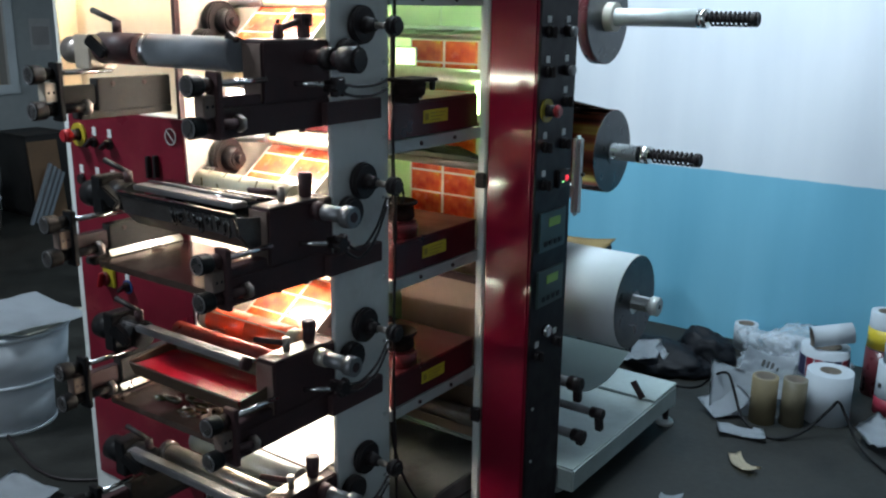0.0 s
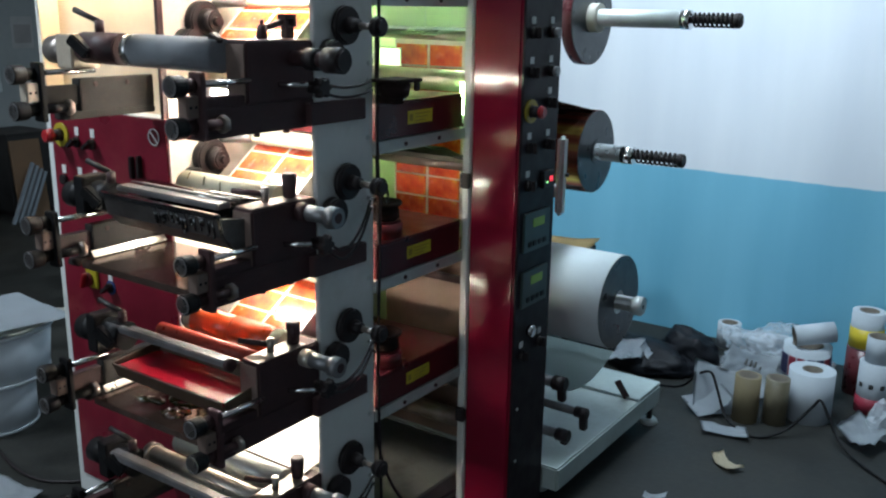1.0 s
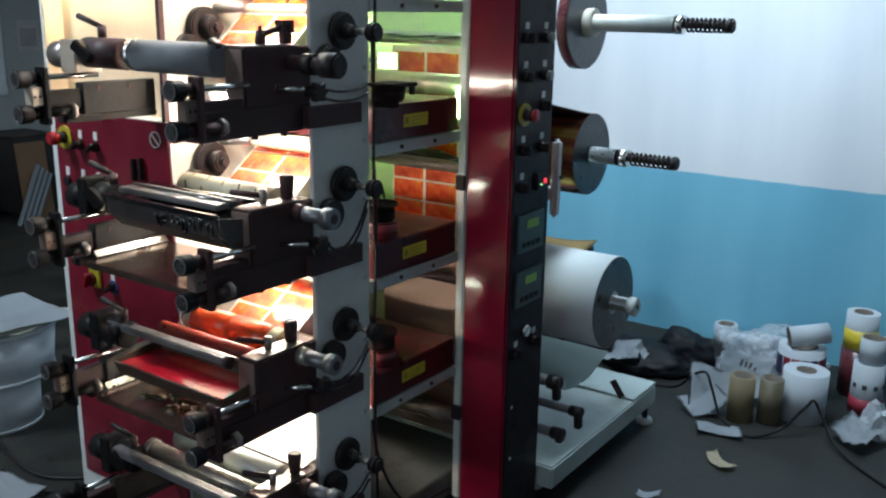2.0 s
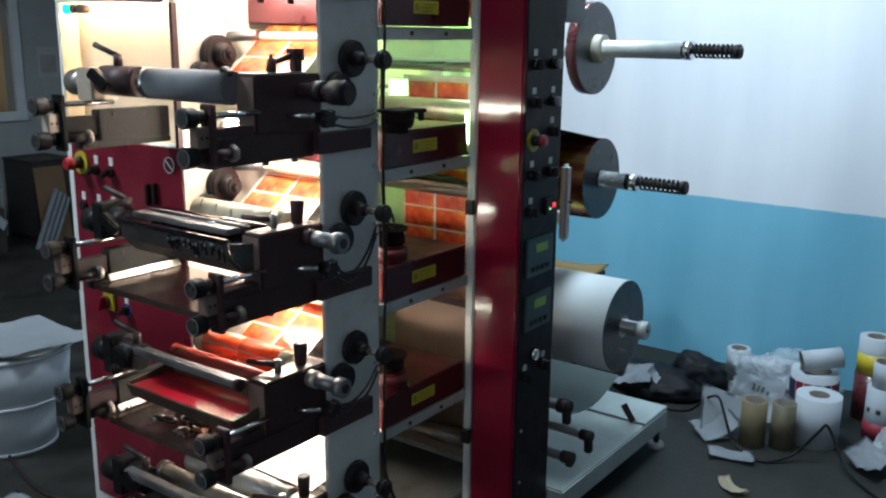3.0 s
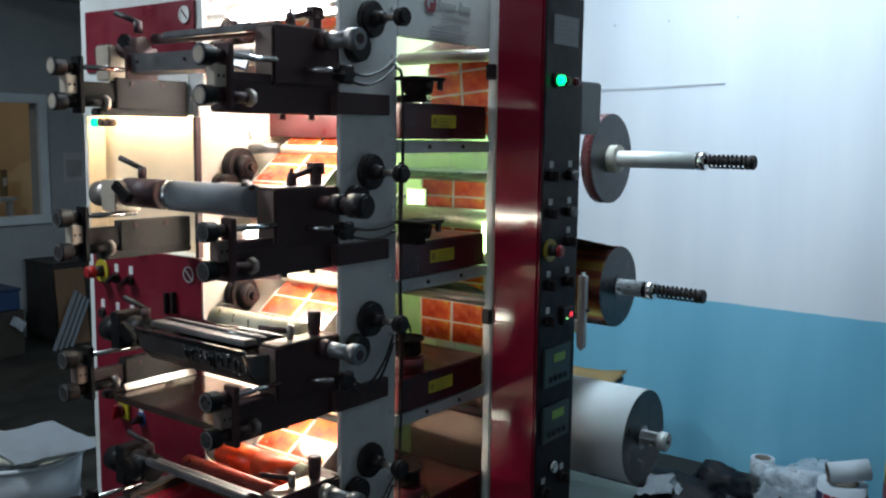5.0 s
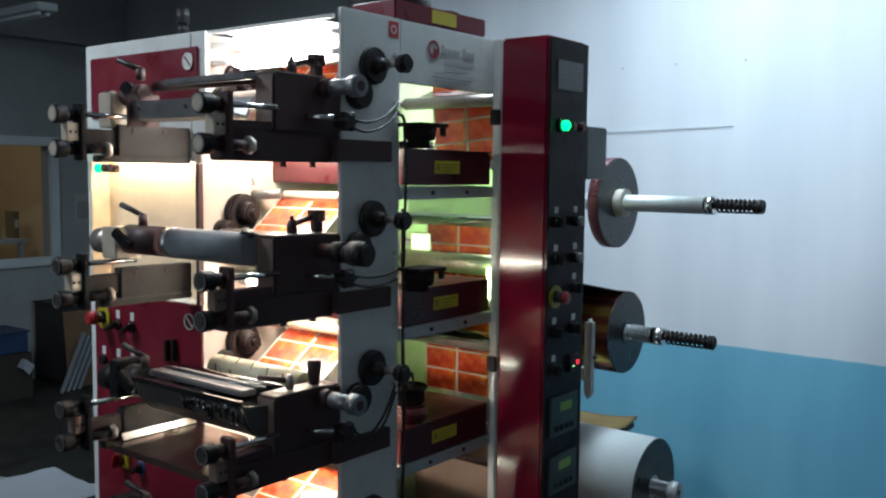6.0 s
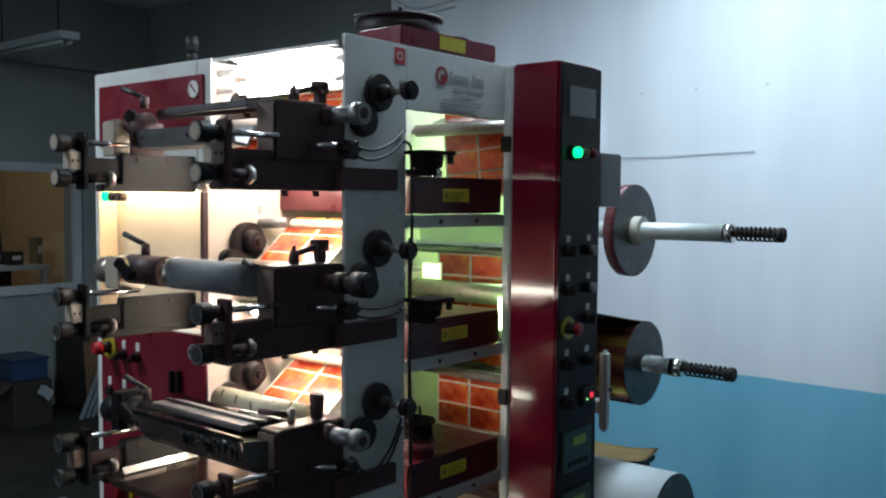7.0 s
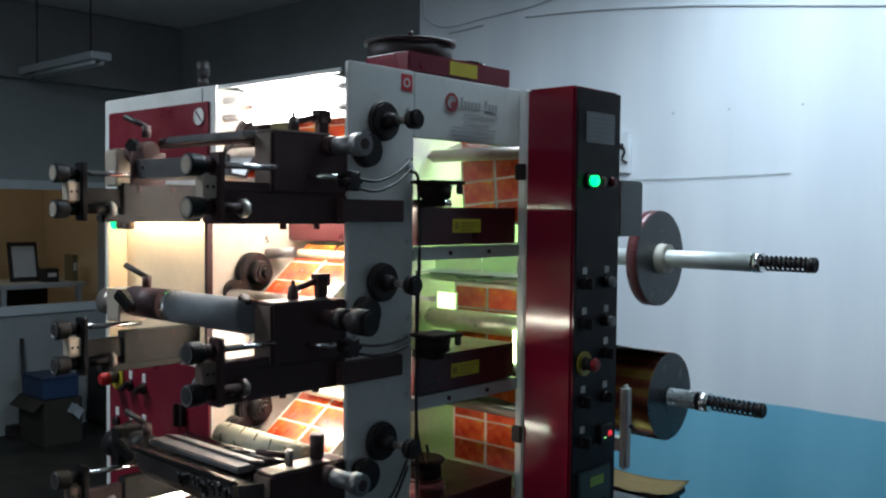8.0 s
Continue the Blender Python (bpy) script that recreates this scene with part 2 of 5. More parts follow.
# ---- the press frame ----
PY0, PY1 = 0.0, 0.655
TOPZ = 2.022
press = thing("printing_press", "white and dark red stack printing press with five stations", "printing press")
bm = nb()
box(bm, -0.014, 0, PY0 + 0.015, 0.222, 0.06, TOPZ, bevel=0.002)
part("side_frame", bm, WHITE, press, "white painted steel side plate")
part("side_frame", bx(-0.021, -0.001, 0.2225, 0.6335, 1.868, TOPZ - 0.001, bevel=0.002), WHITE, press, "white plate with maker's sign")
part("side_post", bx(-0.006, 0.0205, 0.634, PY1, 0.06, TOPZ, bevel=0.003), WHITE, press, "narrow white post")
part("side_frame", bx(-0.52, -0.49, -0.01, 1.05, 0.06, 2.0, bevel=0.003), CREAM, press, "cream inner side plate lit by tube lamps")
part("top_plate", bx(-0.489, -0.023, 0.10, 0.66, 1.985, 2.005, bevel=0.002), CREAM, press)
part("top_rail", bx(-0.489, -0.015, 0.0, 0.01, 1.996, 2.006, bevel=0.002), WHITE, press, "thin white front rail")
part("base_frame", bx(-0.489, -0.023, 0.03, 0.9, 0.05, 0.14, bevel=0.004), mat("grimy_grey_base_paint", (0.12, 0.12, 0.115), 0.5, vary=0.2, scale=8, stain=(0.06, 0.055, 0.05)), press, "grimy grey base beam")
part("back_plate", bx(-0.489, -0.03, 1.03, 1.045, 0.15, 1.99), CREAM, press)
# shelf rails under every dryer box
for z in (1.59, 1.228, 0.866, 0.50):
    part("shelf_rail", bx(-0.018, 0.004, 0.224, 0.632, z - 0.016, z + 0.016, bevel=0.002), ALU, press, "pale metal shelf rail with screws")
    for y in (0.35, 0.5):
        part("screw", cy((0.003, y, z), (0.008, y, z), 0.006, seg=8), IRON, press)


# ---- control column ----
col = thing("control_column", "tall dark red control column with black switch panel", "control column")
part("body", bx(0.036, 0.188, 0.616, 0.826, 0.0, 2.018, bevel=0.006), RED, col, "glossy dark red painted body")
part("panel", bx(0.1885, 0.196, 0.619, 0.823, 0.02, 2.012, bevel=0.002), PANEL, col, "dark switch panel")
for z in (1.80, 1.095, 0.37):
    part("hinge", bx(0.008, 0.038, 0.6, 0.6155, z - 0.022, z + 0.022, bevel=0.003), BLACK, col)

# ---- control cabinet ----
cab = thing("control_cabinet", "white steel cabinet with dark red front panels", "control cabinet")
CX0, CX1, CX2, CY = -1.03, -0.521, -0.482, -0.016
part("body", bx(CX0, CX1, CY, 0.62, 0.05, 1.283, bevel=0.004), WHITE, cab, "white painted steel body")
part("upper_body", bx(CX0, CX1, CY, 0.62, 1.715, 2.005, bevel=0.004), WHITE, cab, "white upper box")
part("front_frame", bx(CX1 + 0.0005, -0.462, CY, -0.011, 1.715, 2.004, bevel=0.001), WHITE, cab, "white front edge")
part("front_frame", bx(CX1 + 0.0005, CX2, CY, -0.011, 0.06, 1.283), WHITE, cab, "white front edge")
BAYTAN = mat("tan_cream_bay_paint", (0.78, 0.61, 0.43), 0.5, vary=0.08, scale=5, stain=(0.72, 0.62, 0.42))
part("bay_lip", bx(CX0, CX1, CY, CY + 0.012, 1.665, 1.7145), WHITE, cab)
part("bay_side", bx(CX0, CX0 + 0.014, CY, 0.62, 1.2835, 1.664, bevel=0.002), WHITE, cab, "white bay side")
part("bay_side", bx(CX0 + 0.0142, CX0 + 0.016, CY + 0.004, 0.0445, 1.2838, 1.7142), BAYTAN, cab)
part("bay_back", bx(CX0 + 0.0165, CX1, 0.045, 0.06, 1.2835, 1.7145), BAYTAN, cab, "tan cream lit back of the shallow bay")


CABRED = mat("scuffed_red_cabinet_paint", (0.15, 0.007, 0.02), 0.34, vary=0.2, scale=9, stain=(0.2, 0.03, 0.035))
# cabinet front: two red panels, the lit cream upper bay, switches
part("front_panel", bx(CX0 + 0.035, -0.488, CY - 0.006, CY - 0.0005, 1.79, 1.965, bevel=0.002), CABRED, cab, "dark red upper panel")
part("front_panel", bx(CX0 + 0.034, CX2 - 0.003, CY - 0.006, CY - 0.0005, 0.84, 1.282, bevel=0.002), CABRED, cab, "dark red switch panel")
part("front_panel", bx(CX0 + 0.034, CX2 - 0.003, CY - 0.006, CY - 0.0005, 0.12, 0.836, bevel=0.002), CABRED, cab, "dark red lower panel")
# Dark strip added where the far side plate shows edge-on.
part("bay_edge_strip", bx(CX2 - 0.012, CX2, CY - 0.012, CY + 0.004, 1.285, 1.66), IRON, cab, "dark brown strip at the far plate's edge")


def disc_y(bm, x, y0, y1, z, r, seg=20):
    return cyl(bm, (x, y0, z), (x, y1, z), r, seg=seg, bevel=0.0015)


def selector(parent, x, z, handle):
    f = CY - 0.006
    part("switch_label", bx(x - 0.009, x + 0.009, f - 0.002, f, z + 0.018, z + 0.042), PALE, parent, "small white label plate")
    part("switch", disc_y(nb(), x, f - 0.012, f, z, 0.015), BLACK, parent, "black rotary switch")
    if handle:
        bm = bx(-0.005, 0.005, -0.03, -0.012, -0.02, 0.02, bevel=0.002)
        bmesh.ops.transform(bm, matrix=pose(x, f, z, 0, 55, 0), verts=bm.verts)
        part("switch_handle", bm, BLACK, parent)


GREYPRINT = mat("grey_print", (0.33, 0.34, 0.35), 0.6)
PALE = mat("pale_label_plate", (0.6, 0.6, 0.59), 0.5)
REDCAP = mat("red_push_cap", (0.3, 0.012, 0.018), 0.35)
YELLOWRING = mat("yellow_ring", (0.36, 0.29, 0.02), 0.45)
GREENLAMP = glow("green_indicator", (0.0, 0.85, 0.2), 2.6)
WHITEPAPER = mat("white_paper", (0.41, 0.45, 0.49), 0.75, vary=0.05, scale=12, bump=0.1, bump_scale=30)


def estop_y(parent, x, z):
    f = CY - 0.006
    bm = ring(nb(), (x, f - 0.006, z), (0, 1, 0), 0.034, 0.019, 0.006, 28)
    part("stop_ring", bm, YELLOWRING, parent, "yellow collar")
    part("stop_stem", disc_y(nb(), x, f - 0.03, f, z, 0.016), BLACK, parent)
    part("stop_button", cyl(nb(), (x, f - 0.055, z), (x, f - 0.03, z), 0.018, 0.0205, bevel=0.004), REDCAP, parent, "red mushroom stop button")


estop_y(cab, -0.945, 1.205)
for x in (-0.872, -0.80):
    selector(cab, x, 1.19, True)
for i, x in enumerate((-0.948, -0.872, -0.80)):
    selector(cab, x, 1.075, i > 0)
part("latch", bx(-0.634, -0.622, CY - 0.02, CY - 0.006, 1.115, 1.175, bevel=0.002), BLACK, cab, "black lift-off hinge")
part("latch", bx(-0.602, -0.59, CY - 0.02, CY - 0.006, 1.12, 1.18, bevel=0.002), BLACK, cab)
part("main_switch_plate", bx(-0.88, -0.825, CY - 0.014, CY - 0.0062, 0.765, 0.835, bevel=0.003), YELLOWRING, cab, "yellow main switch plate")
ms = part("main_switch", disc_y(nb(), -0.862, CY - 0.026, CY - 0.0142, 0.79, 0.021), mat("deep_red_switch", (0.11, 0.006, 0.01), 0.4), cab, "deep red rotary main switch")
part("switch_handle", transformed(bx(-0.006, 0.006, -0.016, 0.0, -0.024, 0.024, bevel=0.003), pose(-0.862, CY - 0.0262, 0.79, 0, 20, 0)), REDCAP, ms, "red switch handle")
selector(cab, -0.77, 0.78, True)
part("switch_ring", ring(nb(), (-0.77, CY - 0.0095, 0.78), (0, 1, 0), 0.021, 0.0155, 0.0033, 24), mat("blue_ring", (0.02, 0.05, 0.16), 0.45), cab, "blue switch ring")
# prohibition signs
for x, z in ((-0.525, 1.928), (-0.532, 1.235)):
    part("warning_sign", disc_y(nb(), x, CY - 0.0085, CY - 0.0062, z, 0.0225, 28), PALE if z > 1.5 else REDBOX, cab, "round prohibition sign")
    part("sign_ring", ring(nb(), (x, CY - 0.0105, z), (0, 1, 0), 0.0223, 0.0195, 0.002, 28), PALE if z > 1.5 else GREYPRINT, cab)
    bm = bx(-0.0015, 0.0015, -0.0012, 0.0008, -0.019, 0.019)
    bmesh.ops.transform(bm, matrix=pose(x, CY - 0.0095, z, 0, -45, 0), verts=bm.verts)
    part("sign_bar", bm, REDBOX if z > 1.5 else GREYPRINT, cab)
part("indicator", disc_y(nb(), -0.945, CY - 0.024, CY - 0.006, 1.646, 0.013), GREENLAMP, cab, "small lit green indicator")
for x in (-0.895, -0.858):
    part("indicator", disc_y(nb(), x, CY - 0.034, CY - 0.006, 1.646, 0.012), BROWNSTEEL, cab, "brown turning knob")
# a small valve stands on the cabinet
v = thing("pressure_valve", "small dark pressure valve on the cabinet top", "valve", at=(-0.85, 0.2, 2.005))
part("stem", cy((0, 0, 0), (0, 0, 0.075), 0.012), REDBOX, v)
part("body", cy((0, 0, 0.05), (0, 0, 0.075), 0.016, bevel=0.003), BLACK, v)
part("cap", cy((0, 0, 0.078), (0, 0, 0.125), 0.019, bevel=0.004), BLACK, v)

# column switches
F = 0.196


def disc_x(bm, x0, x1, y, z, r, seg=20):
    return cyl(bm, (x0, y, z), (x1, y, z), r, seg=seg, bevel=0.0015)


part("placard", bx(F, F + 0.003, 0.655, 0.79, 1.875, 1.955, bevel=0.001), mat("scuffed_placard", (0.27, 0.27, 0.29), 0.4), col, "scuffed grey type plate")
for i in range(6):
    part("text_line", bx(F + 0.003, F + 0.0034, 0.665, 0.665 + 0.112 - 0.03 * (i % 3 == 2), 1.944 - i * 0.012, 1.9465 - i * 0.012), GREYPRINT, col)
part("indicator", cy((F, 0.676, 1.776), (F + 0.026, 0.676, 1.776), 0.014, bevel=0.004), GREENLAMP, col, "lit green indicator lamp")
part("indicator_collar", ring(nb(), (F, 0.676, 1.776), (1, 0, 0), 0.021, 0.0142, 0.01), BLACK, col)
for y, m, lab in ((0.726, mat("amber_lens", (0.1, 0.08, 0.03), 0.3), "unlit amber indicator"), (0.776, mat("dark_red_lens", (0.12, 0.01, 0.015), 0.3), "unlit dark red indicator")):
    part("indicator", cy((F, y, 1.776), (F + 0.018, y, 1.776), 0.013, bevel=0.004), m, col, lab)
for y, z, kind in ((0.66, 1.532, 1), (0.765, 1.532, 2), (0.66, 1.427, 1), (0.765, 1.427, 2), (0.765, 1.34, 1), (0.66, 1.222, 1), (0.765, 1.222, 1), (0.66, 1.116, 1), (0.66, 0.61, 1), (0.765, 0.625, 1)):
    part("switch_label", bx(F, F + 0.002, y - 0.009, y + 0.009, z + 0.002, z + 0.02), PALE, col, "small white label plate")
    part("switch", disc_x(nb(), F, F + 0.014, y, z - 0.022, 0.0155), BLACK, col, "black rotary switch")
    if kind == 2:
        part("switch_cap", disc_x(nb(), F + 0.014, F + 0.026, y, z - 0.022, 0.014), mat("grey_push_cap", (0.2, 0.2, 0.21), 0.4), col, "grey push button")
    else:
        part("switch_handle", bx(F + 0.0142, F + 0.028, y - 0.004, y + 0.004, z - 0.036, z - 0.008, bevel=0.0015), BLACK, col)
part("stop_ring", ring(nb(), (F, 0.661, 1.301), (1, 0, 0), 0.032, 0.019, 0.006, 28), YELLOWRING, col, "yellow collar")
part("stop_stem", disc_x(nb(), F, F + 0.03, 0.661, 1.301, 0.016), BLACK, col)
part("stop_button", cyl(nb(), (F + 0.03, 0.661, 1.301), (F + 0.045, 0.661, 1.301), 0.018, 0.0165, bevel=0.004), REDCAP, col, "red mushroom stop button")
part("display", bx(F, F + 0.012, 0.735, 0.795, 1.075, 1.125, bevel=0.002), BLACK, col, "small digital counter")
REDSEG, GREENSEG = glow("red_segments", (1.0, 0.05, 0.08), 1.0), glow("green_segments", (0.3, 0.9, 0.3), 1.2)
for i, (dy, dz, w, h) in enumerate(((0.771, 1.1, 0.002, 0.014), (0.777, 1.107, 0.009, 0.002), (0.783, 1.1, 0.002, 0.014), (0.777, 1.1, 0.009, 0.002))):
    part("digit_segment", bx(F + 0.012, F + 0.0135, dy - w / 2, dy + w / 2, dz - h / 2, dz + h / 2), REDSEG, col, "glowing red digit segment")
part("digit_segment", bx(F + 0.012, F + 0.0135, 0.75, 0.758, 1.09, 1.094), GREENSEG, col, "glowing green digit segment")
LCDM = mat("dark_green_keypad", (0.04, 0.06, 0.055), 0.35)
for z0, z1 in ((0.90, 1.015), (0.735, 0.845)):
    d = part("keypad", bx(F, F + 0.008, 0.642, 0.79, z0, z1, bevel=0.002), LCDM, col, "grey-green drive keypad")
    part("screen", bx(F + 0.008, F + 0.0095, 0.69, 0.755, z1 - 0.045, z1 - 0.02), glow("lcd_green", (0.11, 0.22, 0.04), 0.1), d, "yellow-green lit screen")
    for i in range(4):
        part("key", bx(F + 0.008, F + 0.011, 0.665 + i * 0.028, 0.683 + i * 0.028, z0 + 0.015, z0 + 0.03, bevel=0.001), BLACK, d)
part("potentiometer", cy((F, 0.70, 0.655), (F + 0.02, 0.70, 0.655), 0.017, bevel=0.003), CHROME, col, "chrome speed knob")
for z in (0.42, 0.25):
    part("screw", disc_x(nb(), F, F + 0.003, 0.65, z, 0.006, 8), ALU, col)

# signs on the side plate
DECAL = mat("red_sticker", (0.5, 0.03, 0.04), 0.5)
part("sticker", bx(0.0, 0.0006, 0.178, 0.215, 1.973, 2.012), DECAL, press, "small square red sticker")
part("sticker_mark", ring(nb(), (0.0006, 0.196, 1.9925), (1, 0, 0), 0.011, 0.007, 0.0004, 20), PALE, press)
LOGO = mat("dark_red_print", (0.25, 0.03, 0.04), 0.5)
bm = ring(nb(), (0, 0.355, 1.962), (1, 0, 0), 0.024, 0.016, 0.0006, 24)
part("maker_mark", bm, LOGO, press, "round dark red maker's mark")
part("maker_mark", bx(0, 0.0004, 0.352, 0.372, 1.942, 1.965), LOGO, press)
for i in range(11):
    if i != 6:
        part("maker_bar", bx(0, 0.0004, 0.388 + i * 0.0135, 0.398 + i * 0.0135, 1.952, 1.97 + (0.008 if i in (0, 7) else 0)), GREYPRINT, press)
for y0, y1, z in ((0.40, 0.535, 1.936), (0.40, 0.50, 1.918), (0.36, 0.53, 1.902), (0.35, 0.52, 1.892), (0.36, 0.50, 1.882)):
    part("text_line", bx(0, 0.0004, y0, y1, z - 0.002, z + 0.002), GREYPRINT, press)
for y, z in ((0.2, 1.93), (0.205, 1.80), (0.2, 1.62), (0.205, 1.44), (0.2, 1.26), (0.205, 1.08), (0.2, 0.9), (0.205, 0.7), (0.2, 0.52)):
    part("screw", disc_x(nb(), 0, 0.005, y, z, 0.007, 10), ALU, press)

part("inner_panel", bx(-0.36, -0.0145, 0.205, 0.217, 1.706, 1.984), CABRED, press, "red inner panel")
# ---- red hood and fan on the top ----
hood = thing("hood", "dark red sheet metal hood on the press top", "hood")
bm = nb()
low = [bm.verts.new((x, y, TOPZ + 0.001)) for x, y in ((-0.004, 0.206), (-0.004, 0.592), (-0.36, 0.592), (-0.36, 0.42), (-0.15, 0.206))]
up = bmesh.ops.extrude_face_region(bm, geom=[bm.faces.new(low)])
bmesh.ops.translate(bm, vec=(0, 0, 0.047), verts=[v for v in up["geom"] if isinstance(v, bmesh.types.BMVert)])
bmesh.ops.bevel(bm, geom=bm.edges[:], offset=0.003, segments=2, affect="EDGES", clamp_overlap=True)
part("body", bm, mat("maroon_hood_paint", (0.13, 0.007, 0.02), 0.3, vary=0.1, scale=6), hood)
part("label", bx(-0.004, -0.0025, 0.35, 0.455, TOPZ + 0.008, TOPZ + 0.042), YELLOW, hood, "yellow warning label")
fan = thing("fan", "black round ventilation fan on the hood", "fan", at=(-0.215, 0.425, TOPZ + 0.049))
part("housing", ring(nb(), (0, 0, 0), (0, 0, 1), 0.114, 0.106, 0.07, 48), BLACK, fan, "black fan ring")
part("flange", ring(nb(), (0, 0, 0.062), (0, 0, 1), 0.123, 0.1142, 0.008, 48), BLACK, fan)
part("hub", cy((0, 0, 0.002), (0, 0, 0.045), 0.045), BLACK, fan)
for i in range(6):
    bm = bx(0.04, 0.096, -0.022, 0.022, 0.022, 0.025)
    bmesh.ops.transform(bm, matrix=pose(0, 0, 0, 0, 0, i * 60) @ pose(0, 0, 0.023, 25) @ pose(0, 0, -0.023), verts=bm.verts)
    part("blade", bm, BLACK, fan)
for i in range(4):
    a = radians(45 + 90 * i)
    part("bolt", cy((0.118 * math.cos(a), 0.118 * math.sin(a), 0.0702), (0.118 * math.cos(a), 0.118 * math.sin(a), 0.08), 0.006, seg=10), IRON, fan)
cable = tube(nb(), ((0.02, 0.1, 0.03), (0.1, 0.16, 0.03), (0.13, 0.17, 0.0), (0.12, 0.18, -0.03)), 0.005)
part("cable", cable, BLACK, fan)

# ---- print stations ----
ZS = [1.775 - 0.357 * k for k in range(5)]
FACE = mat("worn_nickel_face", (0.62, 0.57, 0.5), 0.35, 0.7, vary=0.15, scale=40)
BLACKINK = mat("wet_black_ink", (0.008, 0.008, 0.009), 0.08, vary=0.3, scale=30, bump=0.3, bump_scale=60, coat=1.0)
REDINK = mat("wet_red_ink", (0.3, 0.006, 0.018), 0.16, vary=0.1, scale=20, bump=0.03, bump_scale=30, coat=0.5)
PANWALL = mat("ink_streaked_pan", (0.075, 0.068, 0.066), 0.4, 0.2, vary=0.4, scale=25, stain=(0.03, 0.026, 0.026))
PANTAN = mat("ink_stained_olive_pan", (0.07, 0.045, 0.028), 0.45, 0.1, vary=0.35, scale=25, stain=(0.1, 0.025, 0.02))
TRAYM = mat("oily_polished_tray", (0.19, 0.13, 0.11), 0.14, 0.75, vary=0.35, scale=14, stain=(0.1, 0.03, 0.022), bump=0.04, bump_scale=25)
POLISHED = mat("bright_polished_strip", (0.85, 0.82, 0.78), 0.3, 0.9, vary=0.05, scale=20)
CREAMPLATE = mat("cream_photopolymer", (0.72, 0.67, 0.5), 0.4, vary=0.1, scale=30)
ORANGEPLATE = mat("red_inked_plate", (0.8, 0.1, 0.025), 0.35, vary=0.15, scale=30, coat=0.3)
DARKREDROLL = mat("dark_red_ink_roll", (0.42, 0.055, 0.035), 0.35, vary=0.2, scale=40, coat=0.2)
SPINNERS = []
WEBSPEED = 0.15
OLIVEINK = mat("olive_ink_print", (0.13, 0.1, 0.03), 0.4)
DOCTOR = mat("dull_doctor_steel", (0.21, 0.21, 0.22), 0.4, 0.55, vary=0.12, scale=20, stain=(0.16, 0.14, 0.14))
SLUDGE = mat("wet_ink_sludge", (0.03, 0.035, 0.012), 0.15, vary=0.5, scale=25, stain=(0.14, 0.02, 0.012), bump=0.3, bump_scale=50, coat=0.8)
ARMSTEEL = mat("oily_dark_arm_steel", (0.042, 0.04, 0.039), 0.6, 0.0, vary=0.2, scale=14, bump=0.05, stain=(0.055, 0.046, 0.04), spec=0.06)


GRIP = mat("black_bakelite_grip", (0.009, 0.009, 0.01), 0.45, vary=0.2, scale=30, spec=0.15)
TURNED = mat("dark_turned_steel", (0.16, 0.15, 0.15), 0.28, 0.85, vary=0.2, scale=40)
CAPM = mat("worn_cream_metal_and_reflection", (0.48, 0.41, 0.33), 0.45, 0.15, vary=0.12, scale=40)


def knurled(x, y0, y1, z, r):
    """A round grip with shallow flutes, along y."""
    bm = nb()
    seg = 40
    rows = []
    for y, k in ((y0, 0.97), (y0 + 0.003, 1.03), (y0 + 0.012, 1.02), (y1 - 0.004, 0.98), (y1, 0.9)):
        rows.append([bm.verts.new((x + k * (r if j % 2 else r * 0.988) * math.cos(2 * math.pi * j / seg), y, z + k * (r if j % 2 else r * 0.988) * math.sin(2 * math.pi * j / seg))) for j in range(seg)])
    for a, b in zip(rows, rows[1:]):
        for j in range(seg):
            bm.faces.new((a[j], a[(j + 1) % seg], b[(j + 1) % seg], b[j]))
    bm.faces.new(rows[0])
    bm.faces.new(rows[-1])
    return bm


def knob_set(st, x, z, pale, tan, fore=0.0, iron=None):
    iron = iron or IRON
    part("bracket", bx(x - 0.012, x + 0.026, fore - 0.336, fore - 0.323, z - 0.108, z + 0.026, bevel=0.002), iron, st, "blackened bracket plate")
    b = part("scale_block", bx(x - 0.012, x + 0.018, fore - 0.366, fore - 0.3362, z - 0.062, z - 0.019, bevel=0.002), CAPM if tan else BROWNSTEEL, st, "pale block with two screws")
    for dy in (-0.358, -0.345):
        part("screw", disc_x(nb(), x + 0.018, x + 0.0195, fore + dy, z - 0.041, 0.0035, 8), BLACK, b)
    for dz in (0, -0.081):
        k = part("knob", knurled(x, fore - 0.392, fore - 0.36, z + dz, 0.0215), GRIP, st, "black knurled adjusting knob")
        # The top station's cream cap colour stands in for the metal's reflection.
        part("cap", disc_y(nb(), x, fore - 0.3935, fore - 0.3915, z + dz, 0.0165, 24), CAPM if pale else TURNED, k, "metal knob face with a cream reflection in its colour" if pale else "dark knob face")
        part("ring", ring(nb(), (x, fore - 0.3935, z + dz), (0, 1, 0), 0.0195, 0.0168, 0.002, 24), DULL, k)
        part("collar", disc_y(nb(), x, fore - 0.36, fore - 0.3362, z + dz, 0.0145), iron, st)
    part("rod", disc_y(nb(), x + 0.006, fore - 0.323, -0.19, z + 0.002, 0.0065), CHROME, st, "bright threaded rod")
    part("stub", disc_y(nb(), x + 0.006, fore - 0.323, -0.275, z - 0.081, 0.011), iron, st)
    part("stub_nut", disc_y(nb(), x + 0.006, -0.275, -0.26, z - 0.081, 0.019, 6), FACE if pale else STEEL, st)


